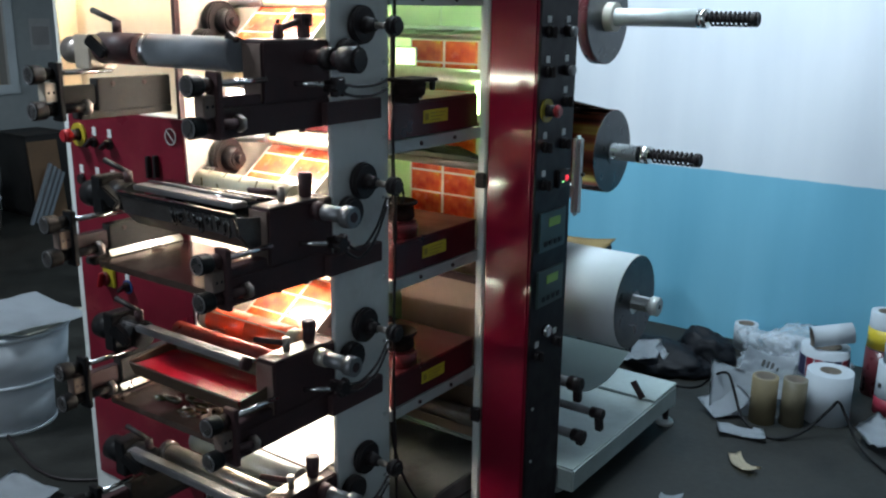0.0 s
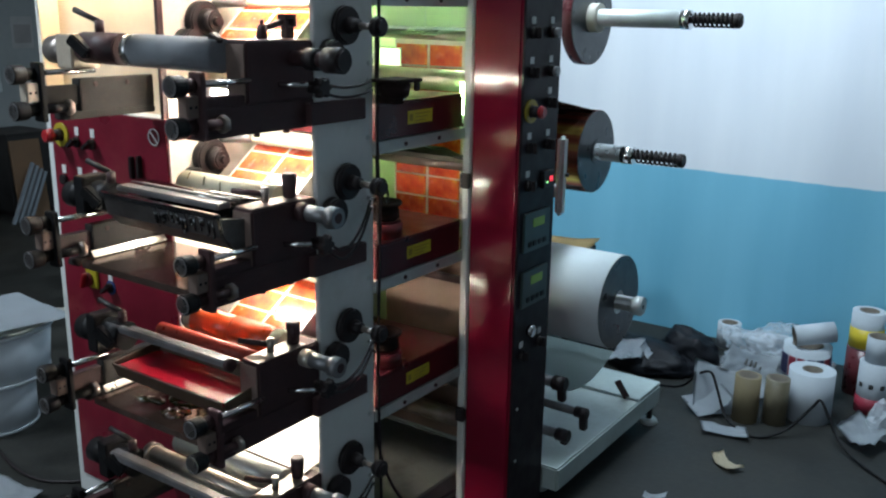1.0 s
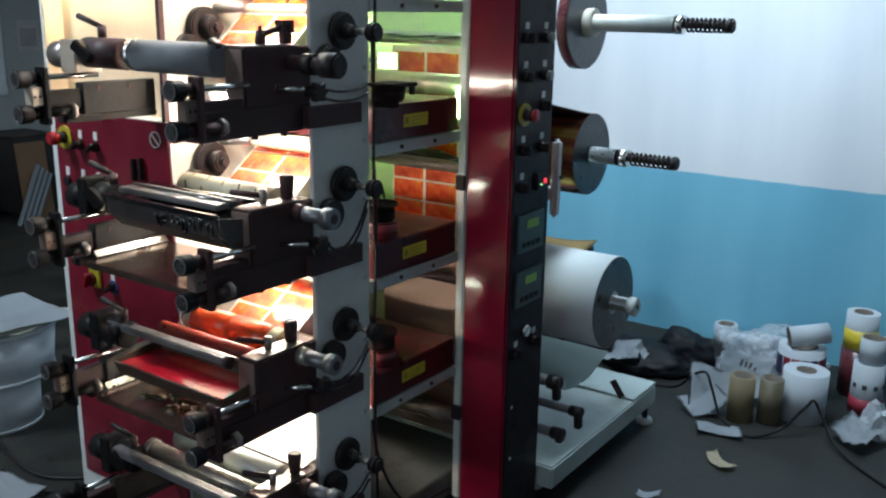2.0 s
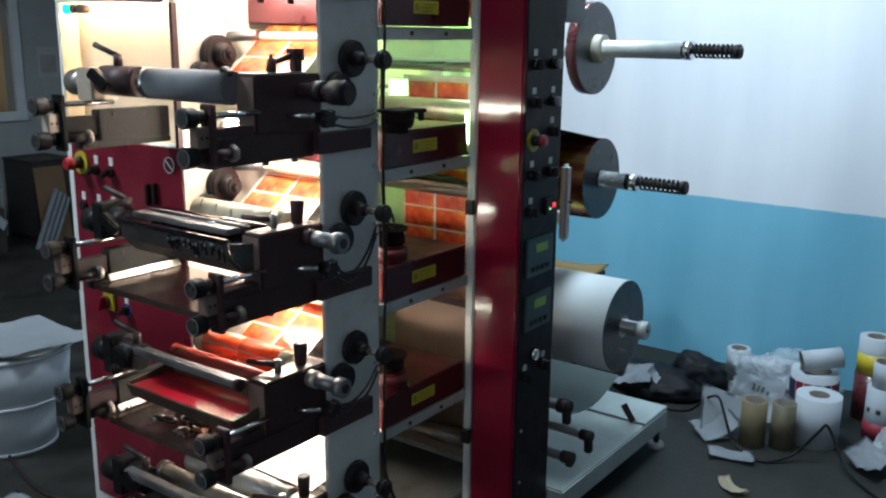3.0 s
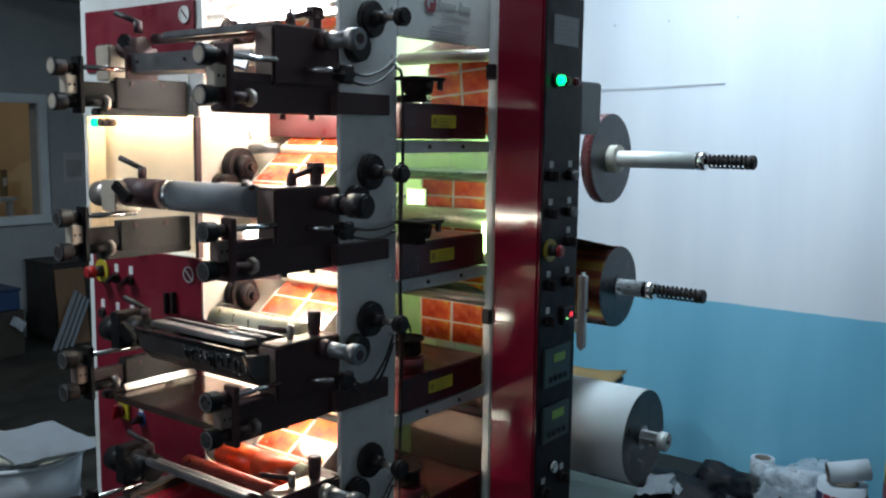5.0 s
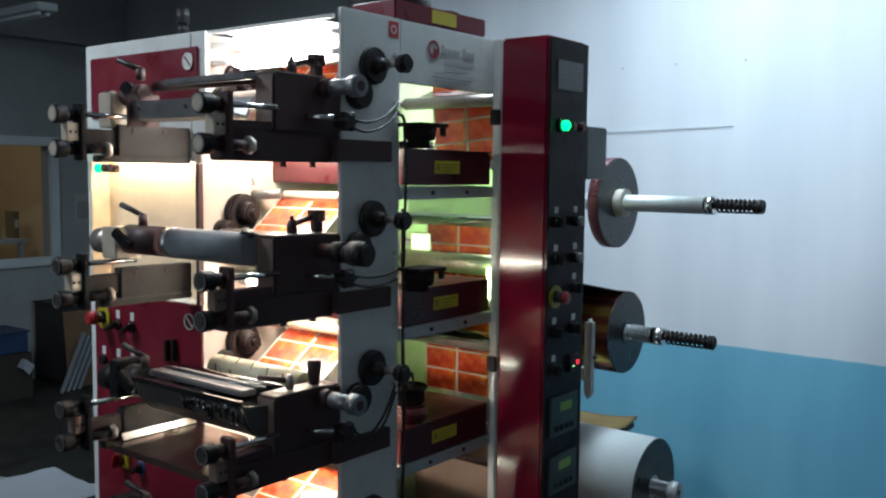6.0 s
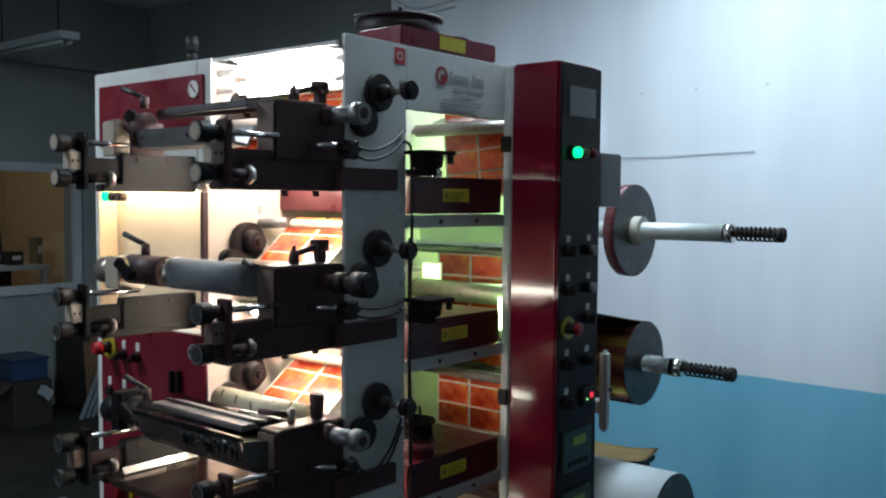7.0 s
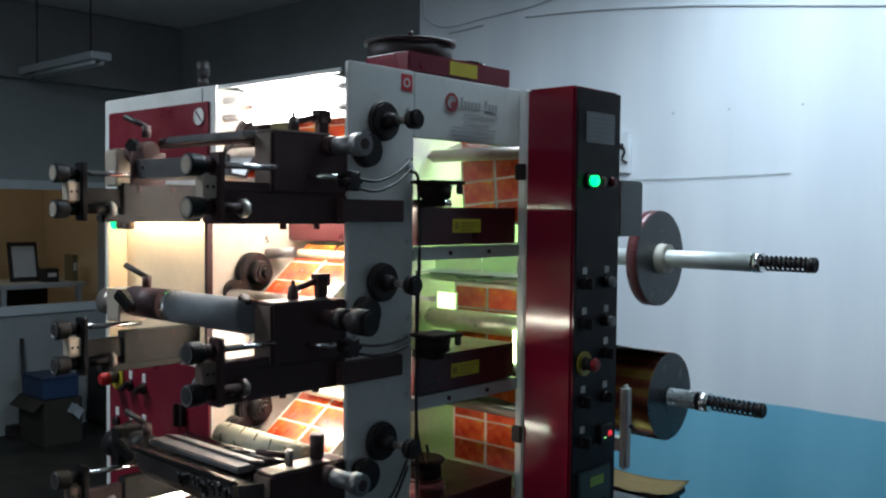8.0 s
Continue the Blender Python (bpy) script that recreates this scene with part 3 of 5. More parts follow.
def lever(st, x, y, z, turn):
    bm = cyl(nb(), (0, 0, 0), (0, 0, 0.03), 0.011, bevel=0.002)
    part("clamp_post", transformed(bm, pose(x, y, z)), IRON, st)
    bm = cyl(nb(), (0, 0, 0.026), (0.07, 0, 0.052), 0.0065, 0.0075, seg=14, bevel=0.002)
    part("clamp_lever", transformed(bm, pose(x, y, z, 0, 0, turn)), BLACK, st, "black clamping lever")


def print_station(k):
    z = ZS[k]
    look_ = ("blackened steel print station with a grey bar roller", "blackened steel print station with a grey rubber roller", "print station with a dripping black ink pan and cream plate cylinder", "print station with a red ink pan and red plate cylinder", "lowest print station with bare chrome and cream rollers")[k]
    st = thing("print_station", look_, "print station", "stacked print stations")
    pale = k == 0
    # near arm with its block
    part("arm", bx(-0.055, -0.002, -0.322, 0.0145, z - 0.112, z - 0.048, bevel=0.003), IRON, st, "blackened steel arm")
    part("arm_gusset", bx(-0.04, -0.006, -0.3215, -0.1905, z - 0.0478, z - 0.028, bevel=0.002), IRON, st)
    part("arm_plate", bx(0.001, 0.02, -0.02, 0.172, z - 0.108, z - 0.058, bevel=0.002), IRON, st, "dark plate bolted to the frame")
    part("block", bx(-0.062, -0.0005, -0.19, 0.0145, z - 0.0475, z + 0.079, bevel=0.004), IRON, st, "blackened bearing block")
    part("block_face", bx(-0.058, -0.004, -0.1935, -0.1905, z - 0.045, z + 0.075, bevel=0.001), BROWNSTEEL, st, "brown worn steel face")
    part("block_top", bx(-0.058, -0.004, -0.185, -0.03, z + 0.0792, z + 0.083, bevel=0.001), STEEL, st, "bright worn top face")
    for y in (-0.14, -0.05):
        part("bolt", cy((-0.03, y, z - 0.124), (-0.03, y, z - 0.1125), 0.008, seg=6), IRON, st)
    # far arm
    part("far_arm", bx(-0.556, -0.531, -0.332, -0.2325, z - 0.082, z - 0.036, bevel=0.002), ARMSTEEL if k < 2 else IRON, st)
    fa = part("far_arm_plate", bx(-0.556, -0.524, -0.232, -0.02, z - 0.098, z - 0.022, bevel=0.002), ARMSTEEL, st, "oily grey steel arm plate")
    for y in (-0.19, -0.10):
        part("bolt", disc_x(nb(), -0.524, -0.52, y, z - 0.036, 0.007, 6), IRON, fa)
    part("far_rail", bx(-0.558, -0.521, -0.285, -0.02, z - 0.116, z - 0.0982, bevel=0.003), ARMSTEEL, st, "flat steel rail under the arm plate")
    knob_set(st, 0.002, z, pale, k < 1)
    knob_set(st, -0.526, z + (0.007 if k == 2 else -0.005), pale, k < 2, -0.01, GRIP)
    # far bearing: pale block, black clamp, steel end cap
    cap = ((-0.63, -0.592, 0.026), (-0.668, -0.596, 0.033), (-0.642, -0.575, 0.034), (-0.642, -0.575, 0.034), (-0.642, -0.575, 0.034))[k]
    part("end_cap", cy((cap[0], -0.2, z + 0.04), (cap[1], -0.2, z + 0.04), cap[2], bevel=0.003), (IRON, STEEL, GRIP, GRIP, GRIP)[k], st, "round roller end cap")
    low, high, front = ((-0.03, 0.056, -0.245), (0.0, 0.08, -0.24), (-0.004, 0.098, -0.24), (-0.004, 0.098, -0.24), (-0.004, 0.098, -0.24))[k]
    part("bearing_block", bx(cap[1] + 0.0002, -0.5342, front, -0.165, z + low, z + high, bevel=0.003), CAPM if k < 2 else GRIP, st, "worn pale bearing block" if k < 2 else "")
    part("bearing_drum", cy((-0.5338, -0.2, z + 0.05), ((-0.455, -0.385, -0.46, -0.46, -0.46)[k], -0.2, z + 0.05), 0.026 if k == 0 else 0.037, bevel=0.003), IRON if k < 2 else GRIP, st, "black clamp drum")
    part("bearing_clamp", transformed(bx(-0.03, 0.03, -0.014, 0.014, -0.014, 0.014, bevel=0.004), pose(-0.49, -0.245 + 0.03 * (k == 0), z + 0.055, 0, 40, 20)), GRIP, st)
    lever(st, -0.475, -0.2, z + 0.085, 195)
    # near clamp on the block
    if k in (0, 1):
        bm = bx(-0.042, -0.022, -0.047, -0.022, z + 0.0832, z + 0.108, bevel=0.002)
        box(bm, -0.045, -0.02, -0.052, -0.043, z + 0.108, z + 0.125)
        box(bm, -0.045, -0.02, -0.027, -0.018, z + 0.108, z + 0.125)
        box(bm, -0.045, -0.02, -0.052, -0.018, z + 0.125, z + 0.135)
        part("clamp_post", bm, IRON, st, "blackened post with a square eye")
        part("clamp_link", transformed(bx(-0.006, 0.006, -0.036, 0.036, -0.006, 0.006, bevel=0.002), pose(-0.032, -0.08, z + 0.112, 14)), IRON, st)
        part("clamp_pin", cy((-0.032, -0.112, z + 0.083), (-0.032, -0.112, z + 0.114), 0.0125, 0.01, bevel=0.002), IRON, st)
        part("clamp_tip", cy((-0.032, -0.112, z + 0.1145), (-0.032, -0.112, z + 0.124), 0.0045, seg=10), IRON, st)
    else:
        part("clamp_post", cy((-0.03, -0.045, z + 0.083), (-0.03, -0.045, z + 0.14), 0.014, 0.018, bevel=0.003), IRON, st)
        part("clamp_pin", cy((-0.032, -0.12, z + 0.083), (-0.032, -0.12, z + 0.118), 0.009, bevel=0.002), STEEL, st)
        part("clamp_lever", transformed(cyl(nb(), (0, 0, 0), (-0.07, -0.035, 0.004), 0.007, bevel=0.002), pose(-0.032, -0.12, z + 0.103)), IRON, st)
    # shaft grip out of the block
    if k == 1:
        part("shaft", cy((0, -0.05, z + 0.042), (0.1, -0.05, z + 0.042), 0.017), IRON, st)
        part("shaft_collar", cy((0.042, -0.05, z + 0.042), (0.075, -0.05, z + 0.042), 0.024, bevel=0.002), BLACK, st)
        part("shaft_knob", cy((0.092, -0.05, z + 0.042), (0.148, -0.05, z + 0.042), 0.028, bevel=0.006), BLACK, st, "black shaft knob")
    else:
        part("shaft", cy((0, -0.045, z + 0.055), (0.09, -0.045, z + 0.055), 0.0185), DULL, st)
        part("shaft_sleeve", cy((0.0, -0.045, z + 0.055), (0.03, -0.045, z + 0.055), 0.0215, bevel=0.002), FACE if k == 3 else IRON, st)
        part("shaft_knob", cy((0.09, -0.045, z + 0.055), (0.118, -0.045, z + 0.055), 0.0245, bevel=0.002), DULL, st, "dull metal shaft knob")
        part("shaft_bore", cy((0.1181, -0.045, z + 0.055), (0.119, -0.045, z + 0.055), 0.012), IRON, st)
    # adjusting rod with a star knob, and two hoses
    part("adjuster_rod", cy((0.0, -0.10, z - 0.012), (0.05, -0.06, z - 0.012), 0.006), CHROME, st)
    bm = nb()
    rows = [[bm.verts.new((x, -0.022 + s * (0.0205 + 0.0045 * math.cos(radians(6 * 10 * j))) * math.cos(radians(10 * j)), z - 0.02 + s * (0.0205 + 0.0045 * math.cos(radians(6 * 10 * j))) * math.sin(radians(10 * j)))) for j in range(36)] for x, s in ((0.02, 0.6), (0.042, 0.62), (0.046, 1.0), (0.062, 1.0), (0.067, 0.85))]
    for a, b in zip(rows, rows[1:]):
        for j in range(36):
            bm.faces.new((a[j], a[(j + 1) % 36], b[(j + 1) % 36], b[j])).smooth = True
    bm.faces.new(rows[0])
    bm.faces.new(rows[-1])
    part("star_knob", bm, BLACK, st, "black star knob")
    for j in range(2):
        end = (0.045, -0.012, 0.055, 0.03, 0.0)[k]
        sag = (0.0, -0.006, -0.03, -0.01, -0.006)[k]
        part("hose", tube(nb(), ((0.055, -0.018, z - 0.012 - 0.02 * j), (0.05, 0.05, z - 0.018 - 0.022 * j + sag), (0.038, 0.125, z - 0.016 - 0.022 * j + sag * 0.7 + end * 0.4), (0.014, 0.196, z - 0.008 - 0.022 * j + end)), 0.0034), BLACK, st, "thin black hose")
        part("hose_fitting", cy((0.001, 0.2, z - 0.008 - 0.022 * j + end), (0.016, 0.196, z - 0.008 - 0.022 * j + end), 0.005, seg=8), CHROME, st)
    # hand wheels on the side plate
    w = 0.12 - 0.009 * k
    wz = z + w
    part("handwheel", cy((0.003, 0.112, wz), (0.022, 0.112, wz), 0.046, 0.043, bevel=0.004), BLACK, st, "black round handwheel")
    part("handwheel_hub", cy((0.022, 0.112, wz), (0.055, 0.112, wz), 0.02, 0.013, bevel=0.003), BLACK, st)
    part("handwheel_shaft", cy((0.05, 0.112, wz), (0.095, 0.112, wz - 0.001), 0.008), STEEL, st)
    part("handwheel_knob", cy((0.088, 0.112, wz - 0.001), (0.122, 0.112, wz - 0.001), 0.02, 0.023, bevel=0.007), BLACK, st, "black round knob")
    part("lower_wheel", cy((0.003, 0.058, wz - 0.068), (0.03, 0.058, wz - 0.068), 0.04, 0.036, bevel=0.004), BLACK, st)
    # the drive gear on the inner far plate, impression roller, guide bars
    part("gear", cy((-0.489, 0.11, z + 0.11), (-0.46, 0.11, z + 0.11), 0.052, bevel=0.004), BLACK, st, "black oily drive gear")
    part("gear_hub", cy((-0.46, 0.11, z + 0.11), (-0.425, 0.11, z + 0.11), 0.034, 0.026, bevel=0.004), BLACK, st)
    part("gear_shaft", cy((-0.425, 0.11, z + 0.11), (-0.41, 0.11, z + 0.11), 0.012), BLACK, st)
    part("gear_guard", cy((-0.489, 0.05, z + 0.062), (-0.44, 0.05, z + 0.062), 0.03, bevel=0.004), BLACK, st)
    part("impression_roller", cy((-0.45, 0.03, z + 0.045), (-0.023, 0.03, z + 0.045), 0.027), STEEL, st)
    part("guide_roller", cy((-0.40, 0.205, z + 0.158), (-0.023, 0.205, z + 0.158), 0.013), CREAMPLATE, st, "pale guide roller under the web")
    part("pin", cy((-0.489, 0.165, z + 0.157), (-0.40, 0.19, z + 0.163), 0.014), DULL, st, "grey guide pin")
    # what inks it
    if k == 0:
        part("flat_bar", transformed(bx(-0.355, -0.062, -0.024, 0.024, -0.008, 0.008, bevel=0.003), pose(0, -0.195, z + 0.074, 6)), DULL, st, "flat grey steel bar")
        part("bar_rod", cy((-0.46, -0.165, z + 0.072), (-0.062, -0.165, z + 0.072), 0.013), IRON, st)
        bm = nb()
        prof = ((-0.238, 0.03), (-0.232, -0.012), (-0.19, -0.018), (-0.17, 0.03), (-0.176, 0.03), (-0.194, -0.012), (-0.226, -0.007), (-0.232, 0.03))
        ends = [[bm.verts.new((x, yy, z + zz)) for yy, zz in prof] for x in (-0.455, -0.09)]
        for i in range(len(prof)):
            n = (i + 1) % len(prof)
            bm.faces.new((ends[0][i], ends[0][n], ends[1][n], ends[1][i]))
        for e in ends:
            bm.faces.new(e)
        part("trough", bm, DULL, st, "grey folded steel trough")
        for x in (-0.43, -0.25, -0.12):
            part("screw", disc_y(nb(), x, -0.2385, -0.234, z + 0.012, 0.005, 8), IRON, st)
        part("stop_plate", bx(-0.462, -0.456, -0.25, -0.16, z - 0.03, z + 0.05, bevel=0.001), IRON, st)
    elif k == 1:
        part("roller_neck", cy((-0.362, -0.2, z + 0.05), (-0.338, -0.2, z + 0.05), 0.0375, bevel=0.003), CHROME, st, "bright roller collar")
        part("roller", cy((-0.338, -0.2, z + 0.05), (-0.0625, -0.2, z + 0.05), 0.037, bevel=0.002), RUBBER, st, "smooth grey rubber roller")
        part("pawl", transformed(bx(-0.014, 0.014, -0.01, 0.01, -0.012, 0.012, bevel=0.003), pose(-0.075, -0.205, z + 0.082, 0, 30)), BLACK, st)
    elif k in (2, 3):
        ink, wall = (BLACKINK, PANWALL) if k == 2 else (REDINK, PANTAN)
        bm = nb()
        if k == 2:
            prof = ((-0.262, 0.072), (-0.252, 0.03), (-0.222, 0.0), (-0.15, -0.022), (-0.11, 0.05))
        else:
            prof = ((-0.275, 0.012), (-0.262, -0.022), (-0.225, -0.035), (-0.16, -0.035), (-0.12, 0.03))
        for (ya, za), (yb, zb) in zip(prof, prof[1:]):
            q = [bm.verts.new(p) for p in ((-0.42, ya, z + za), (-0.03, ya, z + za), (-0.03, yb, z + zb), (-0.42, yb, z + zb))]
            bm.faces.new(q)
        bmesh.ops.remove_doubles(bm, verts=bm.verts, dist=1e-5)
        bmesh.ops.solidify(bm, geom=bm.faces[:], thickness=0.004)
        for x in (-0.424, -0.026):
            vs = [bm.verts.new((x, ya, z + za)) for ya, za in prof]
            f = bm.faces.new(vs)
            ex = bmesh.ops.extrude_face_region(bm, geom=[f])
            bmesh.ops.translate(bm, vec=(0.004, 0, 0), verts=[v for v in ex["geom"] if isinstance(v, bmesh.types.BMVert)])
        part("ink_pan", bm, wall, st, "ink-streaked metal pan")
        lvl = 0.045 if k == 2 else 0.004
        part("ink", bx(-0.418, -0.032, -0.251 if k == 2 else -0.262, -0.13, z + lvl - 0.008, z + lvl), ink, st, "wet black ink" if k == 2 else "wet red ink")
        if k == 2:
            rnd = random.Random(5)
            part("pan_rim", bx(-0.44, -0.03, -0.268, -0.25, z + 0.066, z + 0.08, bevel=0.004), BLACKINK, st, "ink-covered pan rim")
            for j in range(18):
                x = -0.24 + 0.205 * (j + rnd.random() * 0.8) / 18
                h = rnd.uniform(0.018, 0.042)
                dr = rnd.uniform(0.003, 0.008)
                bm = cyl(nb(), (x, -0.2635, z + 0.07), (x + rnd.uniform(-0.003, 0.003), -0.2595, z + 0.068 - h), dr, dr * 0.45, seg=10)
                part("ink_drip", bm, BLACKINK, st)
                if j % 2:
                    bm = nb()
                    bmesh.ops.create_icosphere(bm, subdivisions=2, radius=dr * 0.75, matrix=pose(x, -0.262, z + 0.068 - h))
                    for f in bm.faces:
                        f.smooth = True
                    part("ink_drop", bm, BLACKINK, st)
            part("ink_film", transformed(bx(-0.25, -0.032, -0.002, 0.002, -0.012, 0.0), pose(0, -0.2622, z + 0.072, 6.5)), BLACKINK, st, "thick black ink over the pan wall")
            part("doctor_bar", bx(-0.43, -0.075, -0.222, -0.18, z + 0.076, z + 0.09, bevel=0.003), DOCTOR, st, "long dull steel doctor bar")
            part("doctor_blade", transformed(bx(-0.42, -0.085, -0.02, 0.02, -0.002, 0.002), pose(0, -0.165, z + 0.09, -14)), DULL, st, "thin doctor blade")
            part("anilox", cy((-0.44, -0.11, z + 0.055), (-0.062, -0.11, z + 0.055), 0.03), BLACKINK, st, "inked dark roller")
        else:
            part("doctor_bar", bx(-0.52, -0.075, -0.224, -0.207, z + 0.064, z + 0.082, bevel=0.003), DOCTOR, st, "long grey doctor bar")
            part("doctor_bar", bx(-0.45, -0.0625, -0.204, -0.185, z + 0.07, z + 0.078, bevel=0.002), DULL, st)
            part("bar_nut", cy((-0.0745, -0.2155, z + 0.073), (-0.058, -0.2155, z + 0.073), 0.017, seg=6, bevel=0.002), IRON, st, "black hexagon end nut")
            part("anilox", cy((-0.42, -0.125, z + 0.055), (-0.062, -0.125, z + 0.055), 0.021), DARKREDROLL, st, "dark red inked roller")
        # plate cylinder, turning
        cylz = z + (0.07 if k == 2 else 0.066)
        r = 0.034 if k == 2 else 0.0345
        c = part("plate_cylinder", cy((-0.20, 0, 0), (0.13 if k == 2 else 0.144, 0, 0), r, seg=40), CREAMPLATE, st, "cream plate cylinder" if k == 2 else "cream plate cylinder with a red inked plate")
        if k == 2:
            for j in range(5):
                for a in (0, 72, 144, 216, 288):
                    bm = bx(-0.0022, 0.0022, -0.012, 0.012, r - 0.0005, r + 0.0006)
                    part("plate_slot", transformed(bm, pose(-0.165 + j * 0.062, 0, 0, a + j * 14) @ pose(0, 0, 0, 0, 0, 24)), OLIVEINK, c)
        else:
            for xx in (-0.172, -0.03):
                part("printing_plate", ring(nb(), (xx, 0, 0), (1, 0, 0), r + 0.0022, r + 0.0002, 0.14, 48), ORANGEPLATE, c, "red inked printing plate")
                part("plate_seam", transformed(bx(xx, xx + 0.14, -0.002, 0.002, r + 0.0015, r + 0.0028), pose(0, 0, 0, 40)), FACE, c)
            part("hub", cy((-0.215, 0, 0), (-0.2, 0, 0), 0.03, seg=28, bevel=0.003), BLACK, c, "black end hub")
        at = (-0.2, -0.035, cylz) if k == 2 else (-0.21, -0.032, cylz)
        c.location = at
        SPINNERS.append((c, at, math.degrees(WEBSPEED / r)))
    else:
        part("doctor_bar", bx(-0.52, -0.0625, -0.24, -0.21, z + 0.062, z + 0.084, bevel=0.003), DOCTOR, st, "long grey doctor bar")
        part("anilox", cy((-0.45, -0.15, z + 0.06), (-0.062, -0.15, z + 0.06), 0.024), FACE, st, "bare cream steel roller")
        part("roller", cy((-0.45, -0.06, z + 0.065), (-0.062, -0.06, z + 0.065), 0.034), ALU, st, "bright metal roller")
        part("roller_gear", cy((-0.47, -0.15, z + 0.06), (-0.45, -0.15, z + 0.06), 0.03, seg=20), STEEL, st)
    # oily drip tray under the rollers
    if k in (2, 3):
        t = part("drip_tray", bx(-0.492, -0.03, -0.285, -0.02, z - 0.108, z - 0.098, bevel=0.002), TRAYM, st, "oily polished drip tray")
        # Strip added and tilted so the tube's reflection shows as a bright streak.
        part("glint_strip", transformed(bx(-0.0095, 0.0095, -0.25, -0.03, -0.0015, 0.0015, bevel=0.001), pose(-0.503, 0, z - 0.088, 0, 50, 0)), POLISHED, t, "tilted polished strip added to mirror the tube")
        if k == 3:
            rnd = random.Random(11)
            for j in range(16):
                bm = nb()
                bmesh.ops.create_icosphere(bm, subdivisions=2, radius=1)
                rx, ry, rz = rnd.uniform(0.015, 0.05), rnd.uniform(0.012, 0.035), rnd.uniform(0.005, 0.014)
                ox, oy = rnd.uniform(-0.40, -0.22), rnd.uniform(-0.25, -0.08)
                for v in bm.verts:
                    d = 1 + 0.5 * noise.noise(v.co * 2.2 + Vector((j, 0, 0)))
                    v.co = Vector((ox + v.co.x * rx * d, oy + v.co.y * ry * d, z - 0.0985 + max(0.0, v.co.z) * rz * d))
                for f in bm.faces:
                    f.smooth = True
                part("sludge", bm, SLUDGE, t, "wet ink sludge")
        part("tray_lip", bx(-0.492, -0.057, -0.289, -0.2855, z - 0.112, z - 0.095, bevel=0.001), TRAYM, t)
    return st


for k in range(5):
    print_station(k)
num = bpy.data.curves.new("numeral", "FONT")
num.body, num.size, num.extrude = "5", 0.028, 0.0006
n5 = new("number_mark", num)
n5.matrix_world = Matrix(((0, 0, 1, -0.4888), (1, 0, 0, 0.155), (0, 1, 0, 1.603), (0, 0, 0, 1)))
num.materials.append(INK)
n5.parent = press

part("shelf_rail", bx(-0.488, -0.023, 0.2225, 0.2305, 1.21, 1.245, bevel=0.002), FACE, press, "dull metal rail over the web")

DUSTY = mat("dusty_dark_brown_casting", (0.02, 0.012, 0.011), 0.75, vary=0.3, scale=20, bump=0.15, spec=0.12)
LABELINK = mat("faded_label_print", (0.25, 0.2, 0.02), 0.5)
# ---- dryer boxes in the side opening ----
for i, z in enumerate((1.656, 1.294, 0.932, 0.568)):
    d = thing("dryer_box", "dark red dryer box with a yellow warning label", "dryer box", "dryer boxes")
    part("body", bx(-0.486, 0.007, 0.232, 0.611, z - 0.046, z + 0.043, bevel=0.003), REDBOX, d, "dark red sheet metal body")
    part("lid", bx(-0.486, 0.009, 0.229, 0.612, z + 0.0432, z + 0.047, bevel=0.001), REDBOX, d)
    lb = part("label", bx(0.0072, 0.0085, 0.355, 0.462, z - 0.016, z + 0.018), YELLOW, d, "yellow warning label")
    for j in range(3):
        part("text_line", bx(0.0085, 0.0092, 0.385, 0.452 - 0.012 * j, z + 0.008 - j * 0.009, z + 0.0105 - j * 0.009), LABELINK, lb)
    part("warning_mark", bx(0.0085, 0.0092, 0.361, 0.376, z - 0.008, z + 0.01), LABELINK, lb)
    b = thing("blower", "dark dusty blower on the dryer box" if i < 2 else "dark red round blower standing on the dryer box", "blower", "blowers")
    if i < 2:
        part("housing", cy((0.044, 0.25, z + 0.064), (0.044, 0.25, z + 0.10), 0.036, 0.042, bevel=0.004), DUSTY, b)
        part("flange", bx(0.001, 0.088, 0.206, 0.312, z + 0.10, z + 0.109, bevel=0.003), DUSTY, b)
        part("bracket", bx(0.068, 0.08, 0.296, 0.31, z + 0.078, z + 0.10, bevel=0.002), BLACK, b)
        part("foot", bx(-0.02, 0.06, 0.233, 0.27, z + 0.0472, z + 0.064, bevel=0.002), DUSTY, b)
    else:
        part("base", cy((-0.042, 0.315, z + 0.0472), (-0.042, 0.315, z + 0.095), 0.05, 0.053, bevel=0.006), REDBOX, b, "dark red round blower base")
        part("housing", cy((-0.042, 0.315, z + 0.0952), (-0.042, 0.315, z + 0.135), 0.043, 0.04, bevel=0.006), DUSTY, b)
        part("flange", cy((-0.042, 0.315, z + 0.1352), (-0.042, 0.315, z + 0.144), 0.05, bevel=0.002), DUSTY, b)
    if i == 2:
        part("cable", tube(nb(), ((-0.042, 0.28, z + 0.143), (-0.015, 0.252, z + 0.152), (-0.004, 0.242, z + 0.17), (-0.004, 0.243, z + 0.235), (0.0, 0.255, z + 0.18), (0.0, 0.272, z + 0.15), (0.0, 0.282, z + 0.165), (0.0, 0.276, z + 0.19)), 0.0035, 8), BLACK, b, "thin black cable loop")
    if i < 2:
        part("motor_cap", cy((-0.01, 0.345, z + 0.048), (-0.01, 0.345, z + 0.066), 0.018, bevel=0.003), CHROME, b, "small chrome cap")

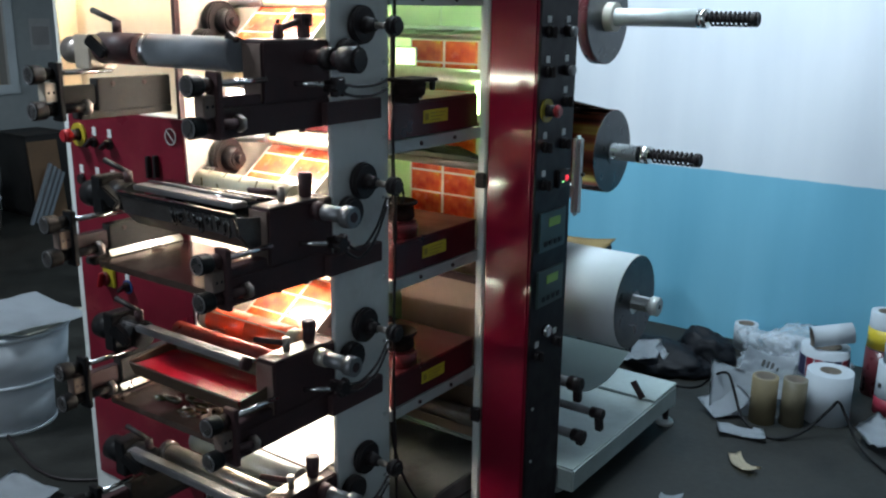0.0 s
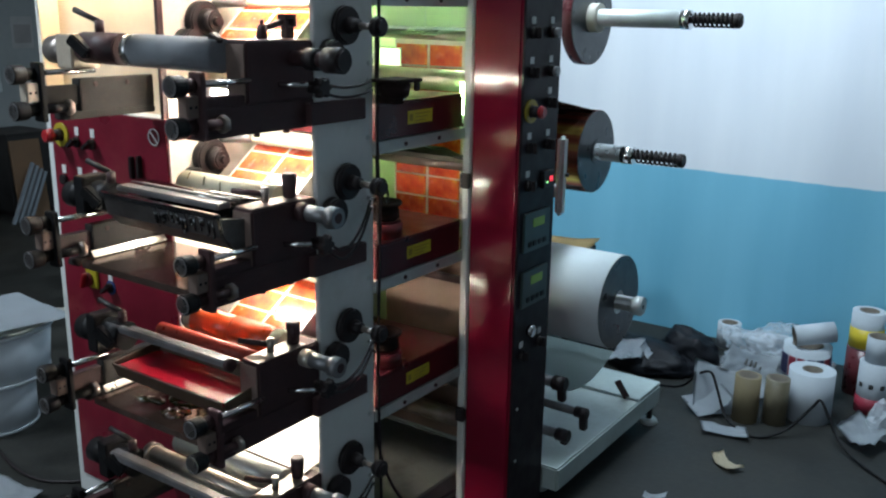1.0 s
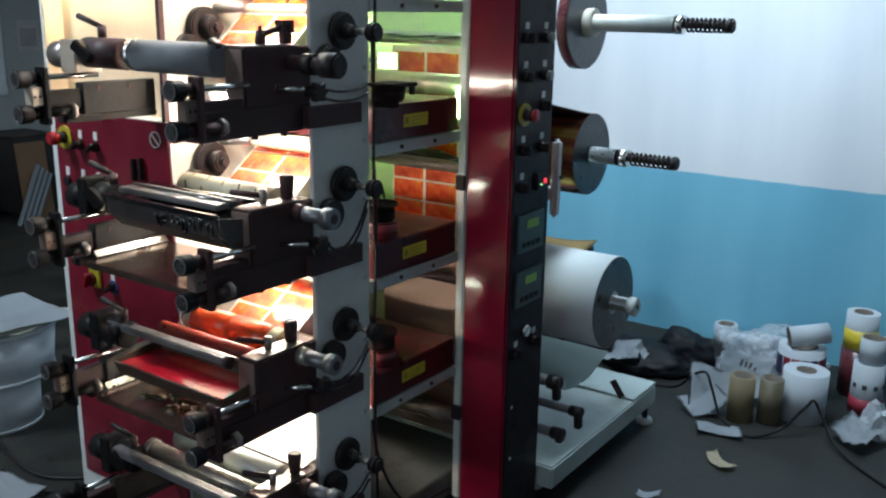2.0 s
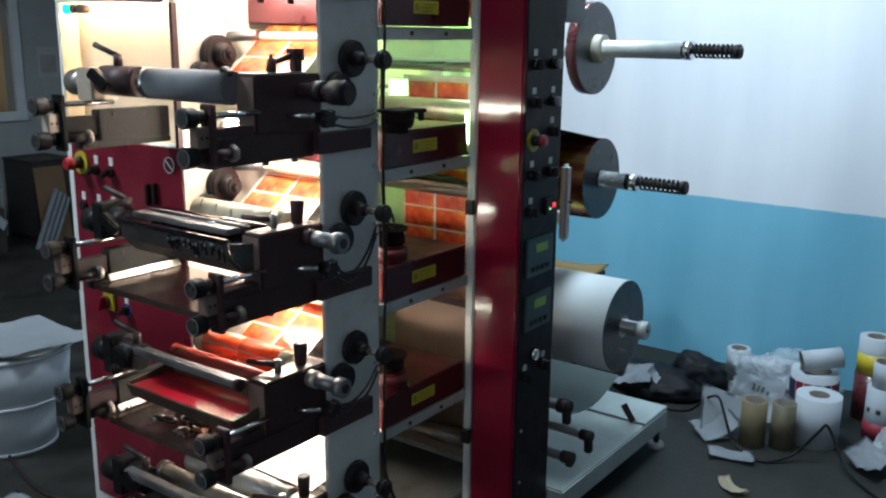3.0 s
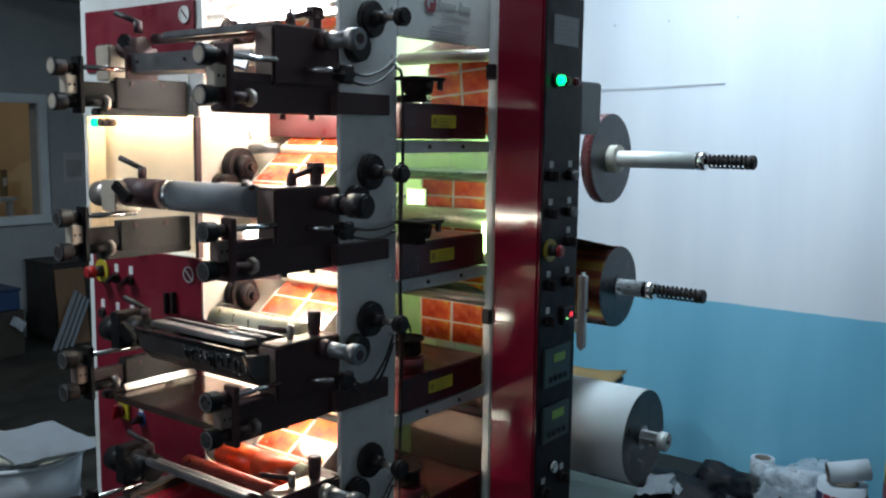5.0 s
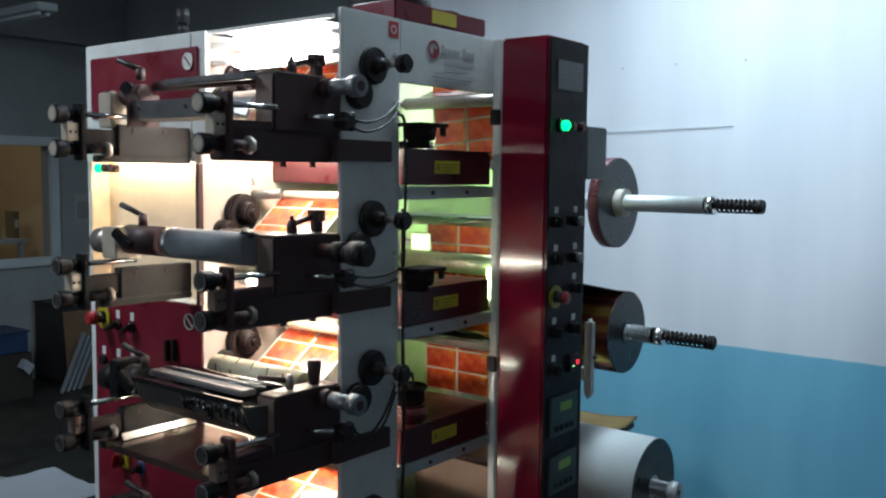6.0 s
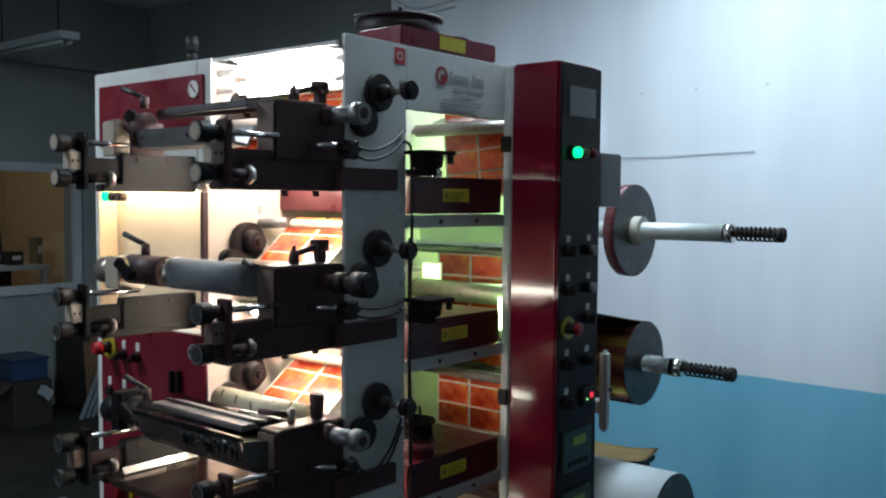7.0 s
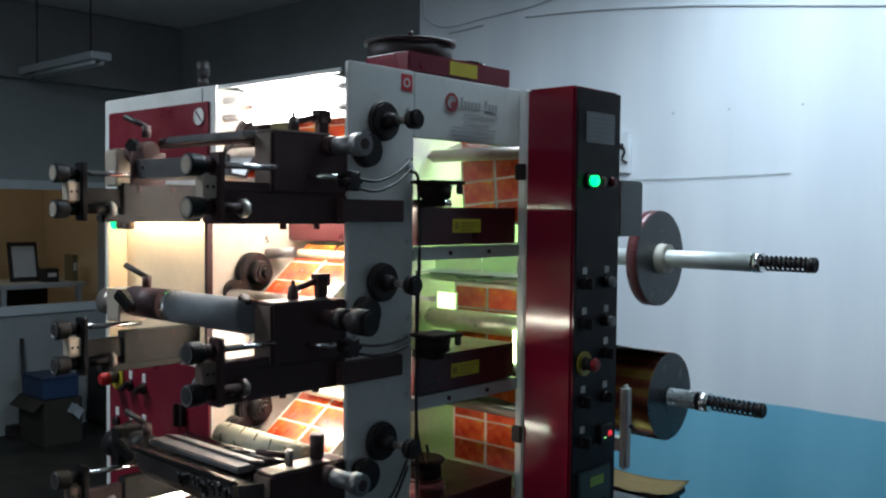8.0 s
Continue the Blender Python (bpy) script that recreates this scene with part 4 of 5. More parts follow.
# guide rollers and the web behind the dryers
for y, z, r, m in ((0.80, 1.868, 0.02, STEEL), (0.80, 1.49, 0.015, STEEL), (0.80, 1.356, 0.033, FACE), (0.80, 1.098, 0.016, STEEL), (0.78, 0.735, 0.013, IRON), (0.78, 0.40, 0.03, STEEL), (0.76, 0.27, 0.03, STEEL)):
    g = thing("guide_roller", "bare steel guide roller across the press", "roller", "guide rollers")
    part("body", cy((-0.47, y, z), (-0.05, y, z), r, seg=32), m, g)
    part("journal", cy((-0.49, y, z), (-0.022, y, z), r * 0.45, seg=16), STEEL, g)

# ---- printed web ----
def label_print():
    m = mat("orange_label_print_with_glare", (0.62, 0.1, 0.025), 0.2, vary=0.1, scale=30, spec=0.5, coat=0.7)
    N, L = m.node_tree.nodes, m.node_tree.links
    b = N["Principled BSDF"]
    tc, w = N.new("ShaderNodeTexCoord"), N.new("ShaderNodeTexNoise")
    w.inputs["Scale"].default_value, w.inputs["Detail"].default_value = 11, 3
    L.new(tc.outputs["Object"], w.inputs["Vector"])
    r = N.new("ShaderNodeValToRGB")
    e = r.color_ramp.elements
    e[0].position, e[0].color = 0.36, (0.5, 0.03, 0.014, 1)
    e[1].position, e[1].color = 0.66, (0.75, 0.55, 0.06, 1)
    # These paler stops also put lamp glare into the print colours.
    e.new(0.5).color = (0.72, 0.12, 0.03, 1)
    e.new(0.58).color = (0.78, 0.27, 0.04, 1)
    L.new(w.outputs[0], r.inputs[0])
    L.new(r.outputs[0], b.inputs["Base Color"])
    return m


LABEL = label_print()
WEBM = mat("white_label_stock", (0.74, 0.66, 0.58), 0.24, vary=0.04, scale=20)
WEBS = []
PITCH = 0.07


def web(name, label, base, along, length, rows, way=1):
    """A straight run of printed stock. base: the lower left corner; along: its slope; way: 1 if it runs up, -1 if down."""
    al = Vector(along).normalized()
    nx = Vector((1, 0, 0))
    nrm = nx.cross(al).normalized()
    m = Matrix((( nx.x, al.x, nrm.x, base[0]), (nx.y, al.y, nrm.y, base[1]), (nx.z, al.z, nrm.z, base[2]), (0, 0, 0, 1)))
    w = thing(name, label, "paper web", "printed web runs")
    w.matrix_world = m
    s = part("sheet", bx(0, 0.27, -PITCH / 2, length + PITCH / 2, -0.0006, 0), WEBM, w, "white label stock")
    lab = finish(bx(0, 0.122, 0, PITCH - 0.006, 0, 0.0006), "label", LABEL)
    for j in range(rows):
        for i in range(2):
            o = new("label", lab)
            o.parent = s
            o.location = (0.008 + i * 0.132, (j - 0.5) * PITCH + 0.006, 0.0002)
    WEBS.append((s, way))
    return w


web("paper_web", "sheet of orange printed labels rising to the dryer", (-0.42, 0.062, ZS[0] + 0.031), (0, 0.76, 0.65), 0.17, 4)
web("paper_web", "sheet of orange printed labels rising to the dryer", (-0.42, 0.062, ZS[1] + 0.031), (0, 0.76, 0.65), 0.17, 4)
web("paper_web", "sheet of orange printed labels rising to the dryer", (-0.42, 0.062, ZS[2] + 0.018), (0, 0.80, 0.60), 0.17, 4)
web("paper_web", "sheet of orange printed labels rising to the dryer", (-0.42, 0.03, ZS[3] - 0.006), (0, 0.83, 0.55), 0.20, 4)
w5 = thing("paper_web", "blank white web over the lowest station", "paper web", "printed web runs")
part("sheet", transformed(bx(-0.44, -0.03, 0, 0.26, -0.0006, 0), pose(0, -0.02, ZS[4] + 0.085, 8)), WEBM, w5, "blank white label stock")
web("paper_web", "vertical web of red labels behind the dryer boxes", (-0.42, 0.85, 0.93), (0, 0, 1), 0.51, 8, -1)
w = web("paper_web", "slanting web of dark red labels behind the top dryer", (-0.375, 0.84, 1.66), (0, 0, 1), 0.17, 4, -1)
w.matrix_world = w.matrix_world @ pose(0, 0, 0, 0, 0, 5)
PALEWEB = mat("pale_web_back", (0.62, 0.66, 0.56), 0.35, vary=0.06, scale=8)
nt = PALEWEB.node_tree
tr, mx = nt.nodes.new("ShaderNodeBsdfTranslucent"), nt.nodes.new("ShaderNodeMixShader")
tr.inputs["Color"].default_value = (0.66, 0.7, 0.6, 1)
mx.inputs[0].default_value = 0.5
nt.links.new(nt.nodes["Principled BSDF"].outputs[0], mx.inputs[1])
nt.links.new(tr.outputs[0], mx.inputs[2])
nt.links.new(mx.outputs[0], nt.nodes["Material Output"].inputs["Surface"])
pw = thing("backing_web", "pale back of the web crossing behind the dryers", "paper web", "pale web runs")
part("sheet", bx(-0.45, -0.26, 0.79, 0.791, 1.51, 1.605), PALEWEB, pw)
part("sheet", bx(-0.252, -0.045, 0.79, 0.791, 1.51, 1.605), PALEWEB, pw)
part("fold", transformed(bx(-0.45, -0.045, -0.05, 0.07, -0.0006, 0), pose(0, 0.76, 1.512, 4)), PALEWEB, pw)
pw = thing("backing_web", "pale slack web sheet under a dryer box", "paper web", "pale web runs")
part("sheet", transformed(bx(-0.45, -0.045, -0.09, 0.09, -0.0006, 0), pose(0, 0.72, 1.128, -16)), PALEWEB, pw)
FILMBROWN = mat("brown_film", (0.09, 0.04, 0.03), 0.25, vary=0.2, scale=12)
FILMGREEN = mat("dark_green_film", (0.05, 0.1, 0.025), 0.3, vary=0.2, scale=12)
for x0, x1, y, z, length, tilt, m, lab in ((-0.41, -0.08, 0.795, 1.889, 0.16, 20, FILMBROWN, "brown film running off the top guide roller"), (-0.42, -0.12, 0.79, 1.506, -0.14, 5, FILMGREEN, "dark film edge lying over a guide roller"), (-0.40, -0.05, 0.79, 1.116, -0.2, -20, FILMGREEN, "dark green film slanting under a dryer box")):
    fl = thing("film_web", lab, "film web", "rear film runs")
    part("sheet", transformed(bx(x0, x1, min(0, length), max(0, length), 0, 0.0008), pose(0, y, z, tilt)), m, fl)
BROWNPAPER = mat("brown_backing_paper", (0.3, 0.21, 0.165), 0.6, vary=0.1, scale=4)
bp = thing("backing_paper", "plain brown backing paper behind the lower dryers", "paper web")
part("sheet", bx(-0.44, -0.06, 0.83, 0.832, 0.16, 0.86), BROWNPAPER, bp)

# ---- tube lamps ----
cl = thing("ceiling_light", "lit cold white tube fitting under the ceiling", "ceiling light")
part("housing", bx(-0.09, 0.25, 0.25, 2.25, 3.115, 3.199, bevel=0.006), PALE, cl)
part("reflector_edge", bx(-0.105, -0.091, 0.25, 2.25, 3.08, 3.16), PALE, cl)
part("reflector_edge", bx(0.251, 0.265, 0.25, 2.25, 3.08, 3.16), PALE, cl)
TUBE = glow("warm_tube_light", (1.0, 0.90, 0.76), 58)
t = thing("tube_lamp", "lit bright white twin tube lamp at the press top", "lamp", "press tube lamps")
COLDTUBE = glow("cold_tube_light", (1.0, 0.96, 0.92), 48)
for z in (1.925, 1.97):
    part("tube", cy((-0.395, 0.03, z), (-0.06, 0.03, z), 0.0145, seg=16), COLDTUBE, t)
    part("socket", cy((-0.4885, 0.03, z), (-0.395, 0.03, z), 0.009, seg=16), PALE, t)
    part("socket", cy((-0.06, 0.03, z), (-0.0145, 0.03, z), 0.009, seg=16), PALE, t)
bm = bx(-0.41, -0.05, 0.056, 0.06, 1.905, 1.9955, bevel=0.001)
box(bm, -0.41, -0.05, 0.012, 0.056, 1.9915, 1.9955, bevel=0.001)
part("reflector", bm, PALE, t, "white folded reflector")
for z, y in ((1.70, 0.12), (1.343, 0.12), (0.986, 0.12), (0.629, 0.12)):
    t = thing("tube_lamp", "lit warm white fluorescent tube lamp across the press", "lamp", "press tube lamps")
    part("tube", cy((-0.455, y, z), (-0.065, y, z), 0.0125, seg=16), TUBE, t)
    bm = bx(-0.488, -0.024, y - 0.03, y + 0.04, z + 0.018, z + 0.022)
    box(bm, -0.488, -0.024, y + 0.04, y + 0.042, z + 0.008, z + 0.022)
    part("reflector", bm, ALU, t, "folded metal reflector strip")
    for x in (-0.4885, -0.064):
        part("socket", cy((x, y, z), (x + 0.036, y, z), 0.016, seg=16), PALE, t)
t = thing("tube_lamp", "lit warm tube lamp inside the cabinet bay", "lamp")
part("tube", cy((-0.985, 0.018, 1.692), (-0.56, 0.018, 1.692), 0.0125, seg=16), glow("soft_tube_light", (1.0, 0.88, 0.70), 28), t)
for x in (-1.01, -0.553):
    part("socket", cy((x, 0.018, 1.692), (x + 0.03, 0.018, 1.692), 0.016, seg=16), PALE, t)
GREENTUBE = glow("green_tube_light", (0.5, 1.0, 0.32), 18)
DIMGREEN = glow("dim_green_tube_light", (0.34, 1.0, 0.2), 7)
for z in (1.80, 1.545, 1.20):
    t = thing("tube_lamp", "lit greenish tube lamp behind the web", "lamp", "rear tube lamps")
    part("tube", cy((-0.455, 0.97, z), (-0.055, 0.97, z), 0.0125, seg=16), GREENTUBE if z > 1.3 else DIMGREEN, t)
    for x in (-0.4885, -0.054):
        part("socket", cy((x, 0.97, z), (x + 0.03, 0.97, z), 0.016, seg=16), PALE, t)

# Glowing rod added for the green light caught along the post.
t = thing("tube_lamp", "short glowing rod standing in for the green-lit strip by the post", "lamp", "rear tube lamps")
PALEGREEN = glow("pale_green_opening_glow", (0.62, 1.0, 0.42), 2.2)
part("tube", cy((-0.028, 0.668, 1.275), (-0.028, 0.668, 1.365), 0.011, seg=14), GREENTUBE, t)
part("socket", cy((-0.028, 0.668, 1.252), (-0.028, 0.668, 1.275), 0.013, seg=14), PALE, t)
part("holder", bx(-0.04, -0.006, 0.6555, 0.7, 1.24, 1.252), IRON, t)
# Glowing pane added in place of a greenish lit opening.
t = thing("glow_panel", "small glowing panel standing in for a lit opening behind the dryer", "lamp")
part("pane", bx(-0.372, -0.302, 0.716, 0.72, 1.40, 1.447), PALEGREEN, t, "bright greenish pane")
part("frame", bx(-0.376, -0.298, 0.7202, 0.726, 1.396, 1.451), PALE, t)
part("bracket", bx(-0.489, -0.3762, 0.7205, 0.7255, 1.415, 1.43), PALE, t)
# cables down the side plate
c = thing("cable", "black cable hanging beside the side opening", "cable")
part("sheath", tube(nb(), ((0.02, 0.19, 1.785), (0.016, 0.215, 1.78), (0.01, 0.229, 1.75), (0.012, 0.232, 1.6), (0.008, 0.228, 1.3), (0.013, 0.233, 1.0), (0.008, 0.229, 0.7), (0.012, 0.232, 0.4), (0.02, 0.235, 0.15), (0.06, 0.22, 0.012)), 0.004), BLACK, c)
c = thing("cable", "black cable hanging beside the side opening", "cable")
part("sheath", tube(nb(), ((-0.006, 0.243, 1.55), (-0.008, 0.245, 1.3), (0.0, 0.242, 1.0), (-0.004, 0.246, 0.7), (0.0, 0.243, 0.4), (0.03, 0.35, 0.18), (0.05, 0.55, 0.15)), 0.004), BLACK, c)

# ---- rewind and unwind rolls ----
DARKEND = mat("dark_wound_film_edge", (0.016, 0.021, 0.026), 0.32, vary=0.08, scale=20, spec=0.6)
MAROON = mat("maroon_film", (0.10, 0.02, 0.025), 0.3, vary=0.15, scale=30)
SILVER = mat("silvery_white_film", (0.66, 0.71, 0.73), 0.6, 0.0, vary=0.05, scale=4)


def gold_film():
    m = mat("gold_brown_film", (0.2, 0.07, 0.03), 0.16, 0.5)
    N, L = m.node_tree.nodes, m.node_tree.links
    tc, sp, w = N.new("ShaderNodeTexCoord"), N.new("ShaderNodeSeparateXYZ"), N.new("ShaderNodeTexNoise")
    mp = N.new("ShaderNodeMapping")
    mp.inputs["Scale"].default_value = (0.3, 14, 14)
    w.inputs["Scale"].default_value = 1.4
    L.new(tc.outputs["Object"], mp.inputs[0])
    L.new(mp.outputs[0], w.inputs["Vector"])
    r = N.new("ShaderNodeValToRGB")
    e = r.color_ramp.elements
    e[0].position, e[0].color = 0.35, (0.06, 0.02, 0.015, 1)
    e[1].position, e[1].color = 0.7, (0.55, 0.42, 0.08, 1)
    e.new(0.52).color = (0.25, 0.05, 0.025, 1)
    L.new(w.outputs[0], r.inputs[0])
    L.new(r.outputs[0], N["Principled BSDF"].inputs["Base Color"])
    return m


GOLD = gold_film()


def spring(bm, x0, x1, r, wire, turns):
    n = turns * 14
    pts = [(x0 + (x1 - x0) * i / n, r * math.cos(2 * math.pi * i / 14), r * math.sin(2 * math.pi * i / 14)) for i in range(n + 1)]
    rows = []
    for i, p in enumerate(pts):
        d = (Vector(pts[min(i + 1, n)]) - Vector(pts[max(i - 1, 0)])).normalized()
        q = d.to_track_quat("Z", "Y").to_matrix()
        rows.append([bm.verts.new(Vector(p) + q @ Vector((wire * math.cos(a), wire * math.sin(a), 0))) for a in [radians(60 * j) for j in range(6)]])
    for a, b in zip(rows, rows[1:]):
        for j in range(6):
            bm.faces.new((a[j], a[(j + 1) % 6], b[(j + 1) % 6], b[j])).smooth = True
    return bm


SHAFTSTEEL = mat("turned_shaft_steel", (0.42, 0.45, 0.46), 0.3, 0.75, vary=0.12, scale=30)


def shaft(label, y, z, x0, x1, x2, x3, metal):
    """A rewind shaft: bright tube, bright collar, then a dark coil spring over a thin rod."""
    s = thing("rewind_shaft", label, "shaft", "rewind shafts", at=(0, y, z))
    part("tube", cy((x0, 0, 0), (x1, 0, 0), 0.029, bevel=0.002), metal, s, "dull metal tube")
    part("collar", cy((x1, 0, 0), (x2, 0, 0), 0.031, bevel=0.002), CHROME, s, "bright collar")
    part("rod", cy((x2, 0, 0), (x3, 0, 0), 0.012), BLACK, s)
    part("spring", spring(nb(), x2 + 0.006, x3 - 0.022, 0.0213, 0.004, 9), BLACK, s, "dark coil spring")
    part("end_nut", cy((x3 - 0.024, 0, 0), (x3, 0, 0), 0.0235, bevel=0.004), BLACK, s)
    return s


shaft("aluminium rewind shaft with a dark coil spring", 1.4, 1.545, -0.30, 0.326, 0.358, 0.52, ALU)
shaft("short steel rewind shaft with a dark coil spring", 1.4, 1.088, -0.30, 0.15, 0.195, 0.373, SHAFTSTEEL)
r1 = thing("film_roll", "thin maroon film roll on the upper rewind shaft", "film roll", "film rolls", at=(-0.03, 1.4, 1.545))
a = part("film", ring(nb(), (0.0, 0, 0), (1, 0, 0), 0.159, 0.049, 0.036, 56), [MAROON], r1, "maroon wound film")
part("end_face", ring(nb(), (0.036, 0, 0), (1, 0, 0), 0.155, 0.05, 0.002, 56), DARKEND, r1, "dark shiny wound edge")
part("core", ring(nb(), (-0.002, 0, 0), (1, 0, 0), 0.0485, 0.0292, 0.07, 40), mat("pale_cardboard_core", (0.45, 0.42, 0.36), 0.7), r1, "pale cardboard core")
r2 = thing("film_roll", "gold-brown metallic film roll on the lower rewind shaft", "film roll", "film rolls", at=(-0.135, 1.4, 1.088))
part("film", ring(nb(), (-0.09, 0, 0), (1, 0, 0), 0.1455, 0.043, 0.275, 64), GOLD, r2, "gold and brown wound film")
part("end_face", ring(nb(), (0.185, 0, 0), (1, 0, 0), 0.144, 0.0435, 0.002, 64), DARKEND, r2, "dark wound edge")
part("core", ring(nb(), (-0.09, 0, 0), (1, 0, 0), 0.0425, 0.0292, 0.279, 32), DARKEND, r2)
r3 = thing("film_roll", "large silvery white label stock roll with dark end", "film roll", "film rolls", at=(-0.01, 1.28, 0.597))
part("film", ring(nb(), (-0.16, 0, 0), (1, 0, 0), 0.164, 0.04, 0.395, 72), SILVER, r3, "silvery white wound film")
part("end_face", ring(nb(), (0.235, 0, 0), (1, 0, 0), 0.1625, 0.041, 0.002, 72), DARKEND, r3, "dark grey wound edge")
s3 = thing("unwind_shaft", "short steel unwind shaft with a round end", "shaft", "rewind shafts", at=(-0.01, 1.28, 0.597))
part("tube", cy((-0.3, 0, 0), (0.30, 0, 0), 0.026), CHROME, s3)
part("end_nut", cy((0.295, 0, 0), (0.325, 0, 0), 0.033, bevel=0.003), ALU, s3, "bright end nut")
part("socket", cy((0.3251, 0, 0), (0.3265, 0, 0), 0.008, seg=6), BLACK, s3)
# film running off the rolls
fm = thing("film_web", "dark film running up from the lower roll", "film web")
bm = nb()
box(bm, -0.225, 0.05, -0.49, 0.0, -0.0008, 0)
part("sheet", transformed(bm, pose(0, 1.385, 1.2335, -10.5)), mat("dark_film", (0.06, 0.035, 0.035), 0.2), fm)
fm = thing("film_web", "translucent pale film hanging from the large roll", "film web")
bm = nb()
n = 12
rows = [[bm.verts.new((x, 1.255 - 0.325 * t, 0.424 - 0.037 * t - 0.03 * math.sin(math.pi * t))) for t in [i / n for i in range(n + 1)]] for x in (-0.155, 0.23)]
for i in range(n):
    bm.faces.new((rows[0][i], rows[0][i + 1], rows[1][i + 1], rows[1][i])).smooth = True
bmesh.ops.solidify(bm, geom=bm.faces[:], thickness=0.001)
FILM = glass("milky_film", (0.5, 0.58, 0.58), 0.3)
part("sheet", bm, FILM, fm)
# rear frame that carries the shafts
rf = thing("rewind_stand", "white rear stand carrying the rewind shafts", "stand")
part("upright", bx(-0.32, -0.27, 0.86, 1.5, 0.16, 1.75, bevel=0.004), WHITE, rf, "white rear side plate")
part("post", bx(0.0, 0.03, 0.83, 0.865, 0.16, 1.62, bevel=0.003), WHITE, rf)
part("gearbox", bx(0.05, 0.17, 0.87, 0.996, 1.628, 1.785, bevel=0.005), mat("grey_green_paint", (0.22, 0.25, 0.25), 0.45), rf, "grey motor box")
part("bearing_plate", bx(0.125, 0.15, 0.955, 0.995, 0.945, 1.195, bevel=0.01), mat("grey_bearing_paint", (0.68, 0.72, 0.7), 0.45), rf, "rounded grey bearing plate")
part("bearing_arm", bx(0.0, 0.1245, 0.96, 0.994, 1.0, 1.04, bevel=0.003), WHITE, rf)
part("bearing_post", bx(-0.27, 0.0, 0.965, 1.0, 1.0, 1.04), WHITE, rf)
part("bolt", disc_x(nb(), 0.15, 0.16, 0.98, 1.075, 0.007, 8), BLACK, rf)
part("cross_beam", bx(-0.27, 0.0, 0.84, 0.87, 1.655, 1.70, bevel=0.003), WHITE, rf)
part("plate", bx(0.03, 0.05, 0.95, 1.04, 1.30, 1.62, bevel=0.004), WHITE, rf, "white mounting plate")
part("cross_beam", bx(0.0305, 0.0495, 0.845, 0.949, 1.40, 1.62), WHITE, rf)
part("cross_beam", bx(-0.27, 0.03, 0.955, 0.985, 1.48, 1.52), WHITE, rf)
# lower guide rollers with black ends beside the column
for x1, y, z, r in ((0.215, 0.93, 0.405, 0.018), (0.25, 1.03, 0.275, 0.014), (0.225, 0.95, 0.218, 0.016)):
    g = thing("guide_roller", "bright guide roller with a black bearing end", "roller", "lower guide rollers")
    part("body", cy((-0.27, y, z), (x1 - 0.03, y, z), r), DULL, g)
    part("end_cap", cy((x1 - 0.045, y, z), (x1, y, z), r * 1.35, bevel=0.003), BLACK, g, "black bearing end")
    part("hanger", transformed(bx(-0.012, 0.012, -0.012, 0.012, -0.062 if z > 0.25 else -0.03, 0.0, bevel=0.003), pose(x1 - 0.016, y, z, 8)), BLACK, g)
# platform
DECKPAINT = mat("scuffed_grey_white_deck_paint", (0.36, 0.42, 0.41), 0.42, vary=0.12, scale=6, bump=0.06, stain=(0.28, 0.31, 0.29))
pf = thing("platform", "white painted steel base platform on levelling feet", "platform")
part("deck", bx(-0.5, 0.25, 0.835, 1.69, 0.075, 0.155, bevel=0.006), DECKPAINT, pf, "white painted steel deck")
part("ridge", bx(-0.36, -0.34, 1.05, 1.69, 0.1555, 0.17, bevel=0.003), DECKPAINT, pf)
part("deck_plate", bx(-0.498, 0.248, 1.475, 1.688, 0.1552, 0.166, bevel=0.002), DECKPAINT, pf, "raised white end plate")
for x, y in ((0.225, 1.655), (-0.46, 1.655), (0.12, 0.95), (-0.46, 0.95)):
    f = part("foot", cy((x, y, 0.018), (x, y, 0.075), 0.011), BLACK, pf, "threaded levelling foot")
    part("pad", cy((x, y, 0.0), (x, y, 0.02), 0.036, 0.028, bevel=0.003), ALU, f)
pd = thing("paper_scrap", "narrow strip of dark foil standing on the deck edge", "paper scrap")
part("strip", transformed(bx(-0.012, 0.012, -0.001, 0.001, 0, 0.1), pose(0.2, 1.48, 0.156, 18, -28, 30)), IRON, pd)

# ---- loose things on the floor by the white wall ----
BROWNCORE = mat("brown_cardboard", (0.17, 0.135, 0.075), 0.75, vary=0.12, scale=20)
OLIVECORE = mat("tape_wound_cardboard", (0.13, 0.11, 0.07), 0.5, vary=0.2, scale=30, stain=(0.1, 0.09, 0.06))
CORE = mat("grey_core_paper", (0.13, 0.11, 0.09), 0.8)
BAGBLACK = mat("black_bin_bag", (0.005, 0.006, 0.009), 0.6, vary=0.3, scale=20, bump=0.6, bump_scale=35, spec=0.25)
BLUESTRIPE = mat("dark_blue_label", (0.035, 0.035, 0.09), 0.5)
REDSTRIPE = mat("red_label", (0.26, 0.02, 0.04), 0.5)
YELLOWROLL = mat("yellow_roll_side", (0.6, 0.45, 0.03), 0.5)


def paper_roll(name, label, category, x, y, z, r, ri, h, material, core=None, tilt=(0, 0, 0), group="paper rolls"):
    t = thing(name, label, category, group)
    t.matrix_world = pose(x, y, z, *tilt)
    part("winding", ring(nb(), (0, 0, 0), (0, 0, 1), r, ri + 0.004, h, 44), material, t)
    part("core", ring(nb(), (0, 0, -0.001), (0, 0, 1), ri + 0.0035, ri, h + 0.002, 36), core or CORE, t, "cardboard core")
    return t


